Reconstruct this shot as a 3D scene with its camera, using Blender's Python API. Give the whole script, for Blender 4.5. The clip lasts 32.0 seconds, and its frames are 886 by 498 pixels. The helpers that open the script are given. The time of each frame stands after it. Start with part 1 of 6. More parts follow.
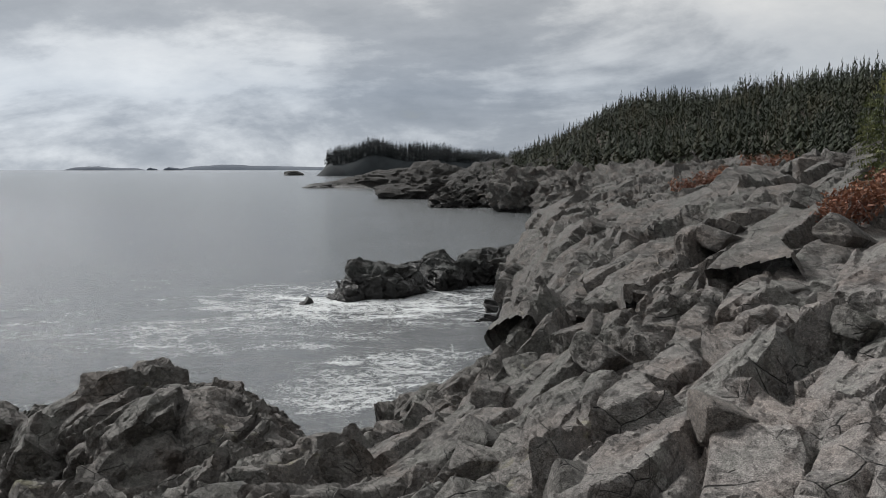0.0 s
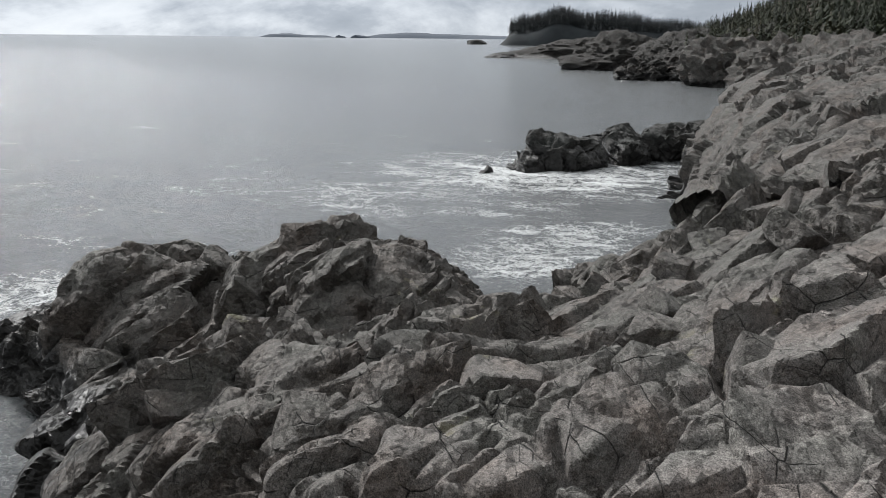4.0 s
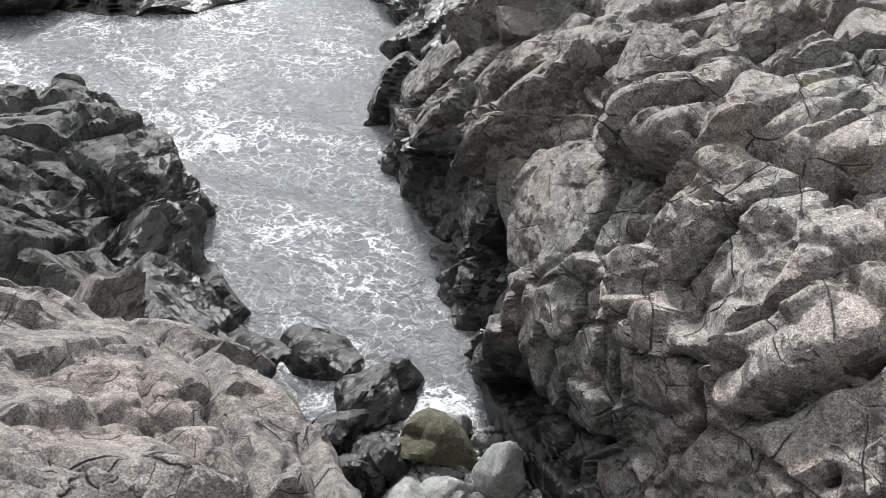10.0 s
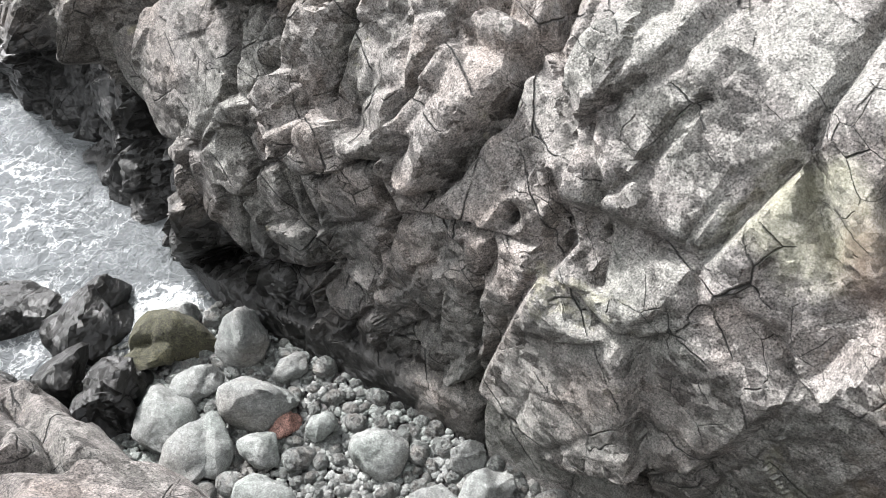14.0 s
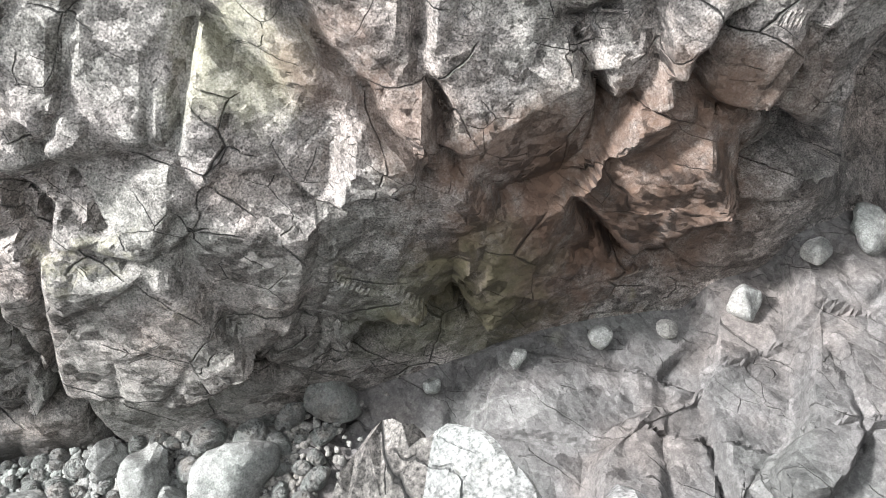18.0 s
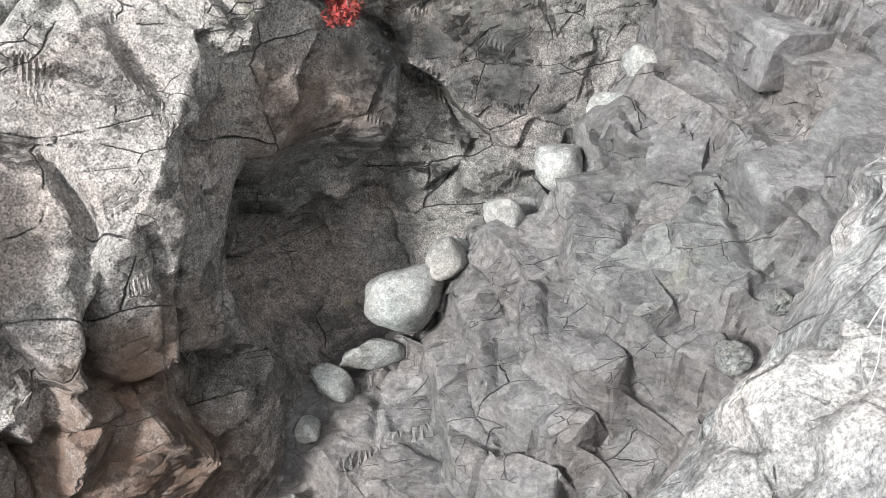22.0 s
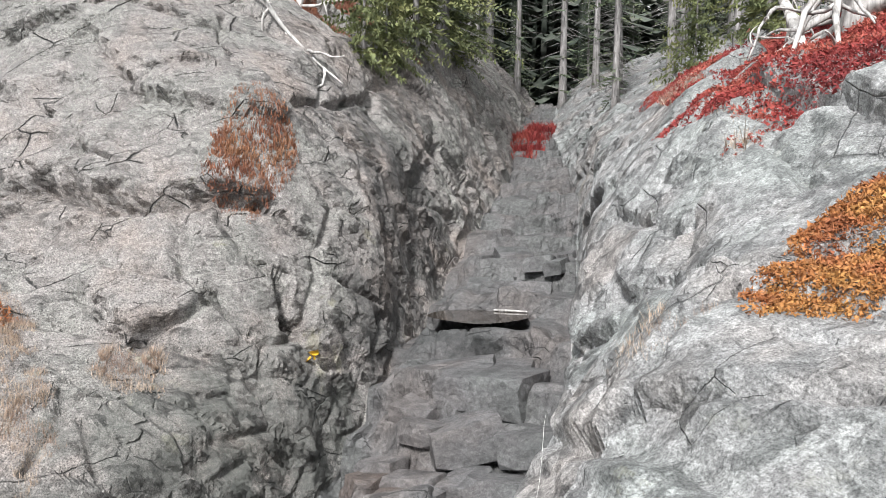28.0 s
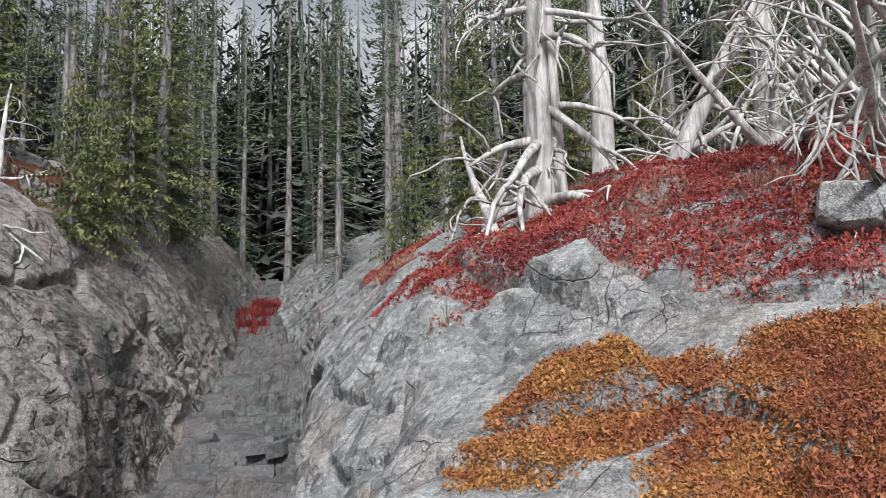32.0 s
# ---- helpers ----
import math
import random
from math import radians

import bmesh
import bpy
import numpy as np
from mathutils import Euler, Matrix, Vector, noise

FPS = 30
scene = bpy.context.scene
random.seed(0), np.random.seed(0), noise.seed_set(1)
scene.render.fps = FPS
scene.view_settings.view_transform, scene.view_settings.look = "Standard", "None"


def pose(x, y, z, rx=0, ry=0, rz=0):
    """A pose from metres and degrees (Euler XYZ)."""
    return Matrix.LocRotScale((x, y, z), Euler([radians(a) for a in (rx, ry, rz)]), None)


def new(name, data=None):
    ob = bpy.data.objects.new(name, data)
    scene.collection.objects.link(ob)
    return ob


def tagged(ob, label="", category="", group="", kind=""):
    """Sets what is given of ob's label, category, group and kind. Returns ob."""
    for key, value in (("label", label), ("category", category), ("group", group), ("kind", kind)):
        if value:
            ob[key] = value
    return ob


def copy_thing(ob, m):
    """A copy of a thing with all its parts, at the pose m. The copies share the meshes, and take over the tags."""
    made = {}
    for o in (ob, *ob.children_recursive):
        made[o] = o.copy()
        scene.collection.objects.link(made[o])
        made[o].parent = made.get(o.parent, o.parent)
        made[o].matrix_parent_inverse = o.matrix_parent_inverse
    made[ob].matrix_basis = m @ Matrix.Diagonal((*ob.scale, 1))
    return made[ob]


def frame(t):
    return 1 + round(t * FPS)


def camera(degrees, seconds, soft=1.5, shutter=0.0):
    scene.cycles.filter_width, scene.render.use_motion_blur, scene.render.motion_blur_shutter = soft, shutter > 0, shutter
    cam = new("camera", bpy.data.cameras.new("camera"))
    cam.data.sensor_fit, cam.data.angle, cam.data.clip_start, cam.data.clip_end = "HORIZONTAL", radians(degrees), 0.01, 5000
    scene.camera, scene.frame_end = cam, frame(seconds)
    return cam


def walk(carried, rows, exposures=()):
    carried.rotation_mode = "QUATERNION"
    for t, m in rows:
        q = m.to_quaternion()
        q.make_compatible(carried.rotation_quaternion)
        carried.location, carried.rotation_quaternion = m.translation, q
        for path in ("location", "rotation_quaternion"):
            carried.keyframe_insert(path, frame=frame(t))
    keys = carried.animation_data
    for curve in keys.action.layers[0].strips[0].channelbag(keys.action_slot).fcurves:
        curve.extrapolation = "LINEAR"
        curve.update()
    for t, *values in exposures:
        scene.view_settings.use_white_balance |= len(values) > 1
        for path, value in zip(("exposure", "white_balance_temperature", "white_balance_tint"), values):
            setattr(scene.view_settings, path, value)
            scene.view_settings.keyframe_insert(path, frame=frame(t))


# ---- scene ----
import itertools

cam = camera(55.9, 32.0, soft=0.7)
METRES, EYE, TILT, LEAN, TURN = 2.5, 7.2, -5.5, 0.0, 0.0
ROWS = [
    (0.0, 0.0, 0.0, 0.0, 0.0, 0.0, -0.0),
    (0.5, -0.0051, -0.0009, -0.0029, 0.26, -0.54, -0.11),
    (1.0, -0.01, -0.0035, -0.0071, 0.88, -0.85, -0.31),
    (1.5, -0.0157, -0.0017, -0.0109, 2.21, -1.83, -0.53),
    (2.0, -0.0203, -0.0028, -0.0169, 3.67, -2.66, -0.79),
    (2.5, -0.0275, -0.0069, -0.025, 5.84, -3.85, -1.11),
    (4.5, -0.0494, -0.0208, -0.0605, 15.34, -10.6, -1.83),
    (5.0, -0.0602, -0.0284, -0.0668, 19.42, -12.1, -1.84),
    (5.5, -0.0679, -0.0371, -0.0692, 23.41, -13.21, -1.96),
    (6.0, -0.0767, -0.045, -0.0742, 26.05, -14.29, -2.44),
    (6.5, -0.0876, -0.0523, -0.0807, 29.15, -16.23, -2.67),
    (7.0, -0.0945, -0.0571, -0.0836, 31.89, -18.35, -2.53),
    (7.5, -0.1025, -0.0609, -0.0912, 34.36, -20.51, -2.55),
    (8.0, -0.1048, -0.0601, -0.1055, 35.43, -22.96, -2.92),
    (8.5, -0.1082, -0.0629, -0.1135, 35.68, -25.6, -3.15),
    (9.0, -0.1131, -0.0662, -0.1218, 35.81, -28.22, -3.32),
    (9.5, -0.1092, -0.0653, -0.135, 35.8, -30.71, -2.86),
    (10.0, -0.1037, -0.0598, -0.1424, 35.49, -33.32, -2.08),
    (10.5, -0.0957, -0.0465, -0.1558, 34.04, -35.83, -0.84),
    (11.0, -0.0873, -0.0304, -0.1657, 31.28, -37.48, 0.42),
    (11.5, -0.077, -0.0167, -0.1725, 27.69, -39.12, 0.58),
    (12.0, -0.0605, -0.0175, -0.1701, 24.0, -40.96, 1.11),
    (12.5, -0.0491, -0.0138, -0.1745, 20.27, -41.93, 1.64),
    (13.0, -0.0369, -0.0088, -0.1797, 15.62, -42.82, 2.15),
    (13.5, -0.0222, -0.0017, -0.1829, 10.47, -43.16, 2.62),
    (14.0, -0.0003, 0.0023, -0.188, 6.48, -44.41, 3.4),
    (14.5, 0.0251, 0.0013, -0.1973, 1.2, -46.0, 4.03),
    (16.5, 0.083, -0.0059, -0.2248, -14.13, -52.06, 5.13),
    (17.0, 0.1043, -0.0138, -0.2277, -21.0, -52.93, 5.22),
    (17.5, 0.1322, -0.0235, -0.2299, -30.1, -53.97, 4.96),
    (18.0, 0.1567, -0.0356, -0.2314, -37.79, -54.77, 4.69),
    (18.5, 0.1798, -0.0503, -0.2317, -45.81, -55.41, 4.67),
    (19.0, 0.204, -0.0631, -0.2279, -52.97, -55.56, 4.52),
    (19.5, 0.2287, -0.0792, -0.22, -60.43, -54.62, 4.6),
    (20.0, 0.2476, -0.0944, -0.2144, -66.44, -53.67, 4.62),
    (20.5, 0.2637, -0.1148, -0.2086, -72.81, -52.36, 4.78),
    (21.0, 0.2759, -0.1356, -0.1968, -77.21, -49.43, 5.08),
    (21.5, 0.285, -0.154, -0.1832, -81.89, -46.14, 5.19),
    (22.0, 0.2907, -0.1745, -0.1731, -86.91, -43.53, 5.0),
    (22.5, 0.2973, -0.1927, -0.1578, -91.24, -39.22, 5.41),
    (23.0, 0.3039, -0.206, -0.1394, -95.25, -34.86, 5.29),
    (23.5, 0.3043, -0.2168, -0.1242, -98.41, -32.25, 5.28),
    (24.0, 0.3013, -0.2266, -0.1092, -101.38, -29.46, 5.05),
    (24.5, 0.2955, -0.2342, -0.0911, -104.37, -26.16, 4.79),
    (25.0, 0.2867, -0.2387, -0.0736, -106.89, -22.68, 4.42),
    (25.5, 0.2814, -0.241, -0.0612, -108.66, -19.04, 4.28),
    (27.5, 0.2519, -0.2473, -0.0291, -116.12, -7.11, 3.92),
    (28.0, 0.248, -0.2525, -0.024, -117.8, -4.89, 4.04),
    (28.5, 0.2423, -0.2575, -0.0213, -120.95, -3.0, 4.15),
    (29.0, 0.2375, -0.2626, -0.0191, -122.98, -1.74, 4.31),
    (29.5, 0.2312, -0.2689, -0.016, -125.59, -0.44, 4.46),
    (30.0, 0.2231, -0.2739, -0.0119, -128.2, 1.0, 4.7),
    (30.5, 0.2184, -0.2778, -0.0078, -130.22, 2.77, 4.83),
    (31.0, 0.2109, -0.2797, -0.0057, -131.82, 4.23, 4.97),
    (31.5, 0.2054, -0.2792, -0.004, -134.33, 4.91, 5.22),
    (32.0, 0.207, -0.2861, -0.0044, -136.09, 5.42, 5.36),
]
walk(cam, [(t, pose(0, 0, EYE, TILT, LEAN, TURN) @ pose(METRES * x, METRES * y, METRES * z, 90 + pitch, roll, yaw)) for t, x, y, z, yaw, pitch, roll in ROWS],
     exposures=[(0.0, 0.0, 6500, 10), (2.5, 0.02, 6450, 10), (4.5, 0.32, 6420, 10), (6.0, 0.5, 6300, 10), (8.0, 0.85, 6300, 11), (9.5, 1.28, 6400, 11), (11.0, 1.68, 6450, 11), (14.0, 1.95, 6400, 11), (17.0, 2.25, 6400, 11), (19.0, 2.2, 6400, 10), (21.0, 2.02, 6400, 10), (22.0, 1.8, 6400, 10), (23.0, 1.68, 6400, 10), (25.0, 1.33, 6350, 10), (28.0, 1.13, 6350, 10), (30.0, 0.9, 6300, 10), (32.0, 0.6, 6250, 11)])

# ---- light: high overcast, brightest to seaward ----
SUN_YAW, SUN_ELEV = 48.0, 38.0
sun_dir = Vector((-math.sin(radians(SUN_YAW)) * math.cos(radians(SUN_ELEV)), math.cos(radians(SUN_YAW)) * math.cos(radians(SUN_ELEV)), math.sin(radians(SUN_ELEV))))
sun = new("sun", bpy.data.lights.new("sun", "SUN"))
sun.data.energy, sun.data.angle, sun.data.color = 3.0, radians(9), (1.0, 0.985, 0.968)
sun.matrix_world = Matrix.Translation((0, 0, 60)) @ sun_dir.to_track_quat("Z", "Y").to_matrix().to_4x4()


class Nodes:
    """A small wrapper to write node trees tersely."""

    def __init__(self, tree):
        self.tree = tree
        tree.nodes.clear()

    def add(self, kind, ins=None, **props):
        n = self.tree.nodes.new(kind)
        for key, value in props.items():
            setattr(n, key, value)
        for key, value in (ins or {}).items():
            if isinstance(value, bpy.types.NodeSocket):
                self.tree.links.new(value, n.inputs[key])
            else:
                n.inputs[key].default_value = value
        return n

    def noise(self, vec, scale, detail=6, rough=0.6, distort=0.0):
        return self.add("ShaderNodeTexNoise", {"Vector": vec, "Scale": scale, "Detail": detail, "Roughness": rough, "Distortion": distort}).outputs["Fac"]

    def ramp(self, fac, *stops):
        r = self.add("ShaderNodeValToRGB", {"Fac": fac})
        e = r.color_ramp.elements
        while len(e) < len(stops):
            e.new(0.5)
        for el, (p, c) in zip(e, stops):
            el.position = p
            el.color = (*c, 1) if isinstance(c, tuple) else (c, c, c, 1)
        return r.outputs["Color"]

    def mix(self, fac, a, b, blend="MIX"):
        m = self.add("ShaderNodeMix", data_type="RGBA", blend_type=blend)
        for sock, v in ((m.inputs[0], fac), (m.inputs[6], a), (m.inputs[7], b)):
            if isinstance(v, bpy.types.NodeSocket):
                self.tree.links.new(v, sock)
            else:
                sock.default_value = (*v, 1) if isinstance(v, tuple) else v
        return m.outputs[2]

    def math(self, op, a, b=0.0, clamp=False):
        m = self.add("ShaderNodeMath", operation=op, use_clamp=clamp)
        for sock, v in zip(m.inputs, (a, b)):
            if isinstance(v, bpy.types.NodeSocket):
                self.tree.links.new(v, sock)
            else:
                sock.default_value = v
        return m.outputs[0]

    def scaled(self, vec, x, y, z, rot=(0, 0, 0)):
        return self.add("ShaderNodeMapping", {"Vector": vec, "Scale": (x, y, z), "Rotation": tuple(radians(a) for a in rot)}).outputs[0]


world = bpy.data.worlds.new("world")
scene.world = world
world.use_nodes = True
w = Nodes(world.node_tree)
sky = w.add("ShaderNodeTexSky", sky_type="NISHITA", sun_disc=False, sun_elevation=radians(SUN_ELEV), sun_rotation=radians(-SUN_YAW), air_density=1.0, dust_density=2.0)
way = w.add("ShaderNodeTexCoord").outputs["Generated"]
parts = w.add("ShaderNodeSeparateXYZ", {"Vector": way})
up = w.math("MAXIMUM", parts.outputs["Z"], 0.0)
# Clouds lie on a level sheet, so they crowd together towards the horizon.
lift = w.math("ADD", up, 0.5)
sheet = w.add("ShaderNodeCombineXYZ", {"X": w.math("DIVIDE", parts.outputs["X"], lift), "Y": w.math("DIVIDE", parts.outputs["Y"], lift), "Z": w.math("MULTIPLY", up, 2.0)}).outputs[0]
big = w.noise(w.scaled(sheet, 1.1, 1.5, 1.0, (0, 0, 40)), 1.3, 8, 0.58, 0.4)
small = w.noise(sheet, 5.2, 7, 0.62)
body = w.math("ADD", w.math("MULTIPLY", big, 0.8), w.math("MULTIPLY", small, 0.25))
cloud = w.ramp(body, (0.36, (0.38, 0.41, 0.45)), (0.49, (0.54, 0.565, 0.6)), (0.58, (0.88, 0.89, 0.9)), (0.7, (1.08, 1.07, 1.05)))
near_sun = w.add("ShaderNodeVectorMath", {0: way, 1: sun_dir}, operation="DOT_PRODUCT").outputs["Value"]
glow = w.ramp(near_sun, (0.0, 0.75), (0.98, 1.45))
cover = w.ramp(body, (0.30, 0.55), (0.42, 1.0))
low = w.ramp(up, (0.0, (0.92, 0.96, 1.0)), (0.09, (0.74, 0.8, 0.87)), (0.22, (1.0, 1.0, 0.99)))
lit = w.mix(1.0, w.mix(1.0, cloud, glow, "MULTIPLY"), low, "MULTIPLY")
bg_sky = w.add("ShaderNodeBackground", {"Color": sky.outputs[0], "Strength": 0.10})
bg_cloud = w.add("ShaderNodeBackground", {"Color": lit, "Strength": 0.7})
both = w.add("ShaderNodeMixShader", {0: cover, 1: bg_sky.outputs[0], 2: bg_cloud.outputs[0]})
w.add("ShaderNodeOutputWorld", {"Surface": both.outputs[0]})

# ---- array noise ----
TAU = math.tau


def rand3(i, j, k, seed, count=3):
    """Hashed numbers from 0 to 1 for whole-number cells."""
    h = (i.astype(np.int64) * 73856093) ^ (j.astype(np.int64) * 19349663) ^ (k.astype(np.int64) * 83492791) ^ (seed * 2654435761)
    out = []
    for m in (0x5BD1E995, 0x27D4EB2F, 0x165667B1)[:count]:
        v = (h * m) & 0xFFFFFFFF
        v ^= v >> 15
        v = (v * 0x2C1B3C6D) & 0xFFFFFFFF
        v ^= v >> 12
        v = (v * 0x297A2D39) & 0xFFFFFFFF
        v ^= v >> 15
        out.append(v.astype(np.float64) / 0xFFFFFFFF)
    return out


def value_noise(p, seed=0):
    """Smooth noise from -1 to 1 at points p (n, 3)."""
    f = np.floor(p)
    t = p - f
    t = t * t * (3 - 2 * t)
    i, j, k = f.astype(np.int64).T
    total = 0
    for a in (0, 1):
        for b in (0, 1):
            for c in (0, 1):
                wgt = np.abs(1 - a - t[:, 0]) * np.abs(1 - b - t[:, 1]) * np.abs(1 - c - t[:, 2])
                total = total + wgt * rand3(i + a, j + b, k + c, seed, 1)[0]
    return total * 2 - 1


def fbm(p, octaves=4, gain=0.5, seed=0):
    total, amp = 0, 1.0
    for o in range(octaves):
        total = total + amp * value_noise(p * 2**o + 17.3 * o, seed + o)
        amp *= gain
    return total


def smooth(a, b, x):
    t = np.clip((x - a) / (b - a), 0, 1)
    return t * t * (3 - 2 * t)


def cells(p, size, seed, squash=(1, 1, 1), turn=(0, 0, 0), ramp=0.055):
    """Rock broken into many-sided blocks: for each point the level of its block from -1 to 1, the lean of the block's face there,
    the distance from the joint with the next block in metres, and how far that joint stands open from 0 to 1. ramp: the run of the step from block to block."""
    m = np.array(Euler([radians(a) for a in turn]).to_matrix())
    q = (p @ m) / (size * np.array(squash))
    f = np.floor(q)
    i, j, k = f.astype(np.int64).T
    count = len(q)
    d1, d2 = np.full(count, 99.0), np.full(count, 99.0)
    v1, v2 = np.zeros((count, 3)), np.zeros((count, 3))
    id1, id2 = np.zeros((count, 3), np.int64), np.zeros((count, 3), np.int64)
    for a in (-1, 0, 1):
        for b in (-1, 0, 1):
            for c in (-1, 0, 1):
                r = rand3(i + a, j + b, k + c, seed)
                v = np.stack([f[:, 0] + a + 0.12 + 0.76 * r[0] - q[:, 0], f[:, 1] + b + 0.12 + 0.76 * r[1] - q[:, 1], f[:, 2] + c + 0.12 + 0.76 * r[2] - q[:, 2]], 1)
                d = np.einsum("ij,ij->i", v, v)
                first = d < d1
                second = ~first & (d < d2)
                here = np.stack([i + a, j + b, k + c], 1)
                v2[first], d2[first], id2[first] = v1[first], d1[first], id1[first]
                v2[second], d2[second], id2[second] = v[second], d[second], here[second]
                v1[first], d1[first], id1[first] = v[first], d[first], here[first]
    apart = np.linalg.norm(v2 - v1, axis=1) + 1e-6
    edge = (d2 - d1) / (2 * apart) * size * 0.9
    sides = []
    for ids, v in ((id1, v1), (id2, v2)):
        tilt = rand3(*(ids + 57).T, seed + 23)
        sides.append((rand3(*ids.T, seed + 11, 1)[0] * 2 - 1, -(v[:, 0] * (tilt[0] - 0.5) + v[:, 1] * (tilt[1] - 0.5) + v[:, 2] * (tilt[2] - 0.5)) * 2))
    blend = 0.5 * (1 - smooth(0, ramp, edge))
    level, lean = [one + (two - one) * blend for one, two in zip(*sides)]
    gape = value_noise(p * 1.1 / size + 40, seed + 31) * 0.5 + 0.5
    return level, lean, edge, gape


def rock_detail(p, amount=1.0, fine=True):
    """How far rock at p stands out from its smooth form, in metres: blocks within blocks, their long sides dipping along the shore."""
    bend = np.stack([fbm(p * 0.7 + s, 2, 0.5, s) for s in (3, 7, 11)], 1)
    warp = p + 0.07 * bend
    some = smooth(-0.45, 0.45, fbm(p * 0.55, 2, 0.5, 61))
    more = smooth(-0.3, 0.5, fbm(p * 0.8 + 9, 2, 0.5, 67))
    l1, t1, e1, o1 = cells(warp, 1.35, 21, (0.8, 1.5, 0.8), (25, 35, -25))
    l2, t2, e2, o2 = cells(warp, 0.56, 33, (0.75, 1.5, 0.8), (18, 38, -20), 0.045)
    out = 0.14 * l1 + 0.42 * t1 - 0.2 * smooth(0.3, 0.5, o1) * np.exp(-((e1 / 0.042) ** 2)) - 0.035 * smooth(0.1, 0.0, e1)
    out += (0.2 + 0.8 * some) * (0.045 * l2 + 0.19 * t2 - 0.085 * smooth(0.35, 0.55, o2) * np.exp(-((e2 / 0.032) ** 2)) - 0.012 * smooth(0.06, 0.0, e2))
    if fine:
        l3, t3, e3, o3 = cells(p + 0.03 * bend, 0.2, 47, (0.7, 1.6, 0.8), (12, 40, -20), 0.03)
        out += (0.12 + 0.88 * more * some) * (0.014 * l3 + 0.06 * t3 - 0.014 * np.exp(-((e3 / 0.02) ** 2)))
        out += 0.004 * fbm(p * 9, 2, 0.6, 71)
    return amount * out


# ---- the lie of the land: x to the right, y up the coast, z above the sea ----
A43 = radians(43)
TO_SEA, ACROSS = np.array([-math.sin(A43), math.cos(A43)]), np.array([math.cos(A43), math.sin(A43)])


def table(*rows):
    """Columns that glide between rows, each beginning with its place along the gully."""
    rows = np.array(sorted(rows), float)

    def value(s, column):
        s = np.asarray(s, float)
        total = 0
        for off, wgt in ((-0.5, 0.25), (0, 0.5), (0.5, 0.25)):
            total = total + wgt * np.interp(s + off, rows[:, 0], rows[:, column])
        return total

    return value


# Along the gully (metres towards the sea): foot of the near wall, foot of the far wall, height of the bed.
gully = table((-32, 6.4, 7.2, 11.5), (-24, 5.0, 6.0, 9.6), (-20, 3.7, 5.0, 8.3), (-16, 2.7, 4.4, 7.4), (-11.4, 1.9, 4.0, 6.2), (-9, 1.5, 3.75, 5.6), (-8, 1.4, 3.7, 5.2), (-6, 1.25, 3.75, 4.2), (-4.6, 1.4, 3.9, 3.1),
              (-3.6, 1.2, 4.25, 2.4), (-2.7, 1.1, 4.2, 1.8), (-2.1, 1.05, 3.45, 1.45), (-1.4, 1.0, 3.35, 1.1), (0.2, 0.95, 2.7, 0.6), (1.5, 0.65, 2.05, 0.45), (2.7, 0.0, 1.75, 0.35), (4.3, -0.65, 1.2, 0.2), (5.8, -0.95, 0.75, 0.0),
              (7.2, -1.3, 0.55, -0.4), (8.7, -2.1, 0.4, -0.8), (10.2, -2.1, 0.0, -0.9), (11.6, -3.1, -0.25, -1.0), (13.0, -4.0, -0.45, -1.0), (14.2, -4.8, 0.0, -1.0), (15.3, -5.5, 0.8, -1.0),
              (17, -7, 0.7, -1.0), (18.2, -8, -0.2, -1.0), (19.7, -9, -1.1, -1.0), (21, -10, -1.5, -1.0), (26, -13, 3.0, -1.2))
# Far bank: top of the steep wall, its reach back, height 1.5 m back, 4 m back.
far_bank = table((-32, 12.5, 0.8, 13, 15), (-22, 10.5, 0.8, 11.5, 13), (-16, 9.2, 0.7, 10.6, 12), (-11.4, 8.0, 0.5, 9.6, 11.5), (-9, 6.8, 0.5, 8.6, 10.2), (-7.6, 5.6, 0.6, 6.3, 7.2), (-5, 4.9, 0.6, 5.4, 5.9),
                 (-3, 4.6, 0.5, 5.2, 5.6), (-1.5, 3.4, 0.5, 4.6, 5.4), (0.2, 2.5, 0.45, 4.0, 5.1), (1.5, 2.4, 0.45, 3.7, 4.8), (3, 2.5, 0.5, 3.5, 4.3), (4.5, 2.5, 0.7, 3.4, 3.9), (6, 2.2, 0.8, 3.3, 3.7),
                 (8, 1.9, 0.7, 2.8, 3.6), (10, 1.5, 0.6, 2.3, 3.3), (12, 0.9, 0.7, 1.7, 2.8), (13.5, 0.5, 0.7, 1.0, 2.2), (15.3, 0.8, 0.6, 1.5, 2.3), (17, 1.1, 0.6, 2.0, 2.4), (19, 0.6, 0.9, 1.0, 1.6),
                 (21, 0.3, 0.9, 0.5, 0.9), (26, -0.8, 1, -0.8, -0.8))
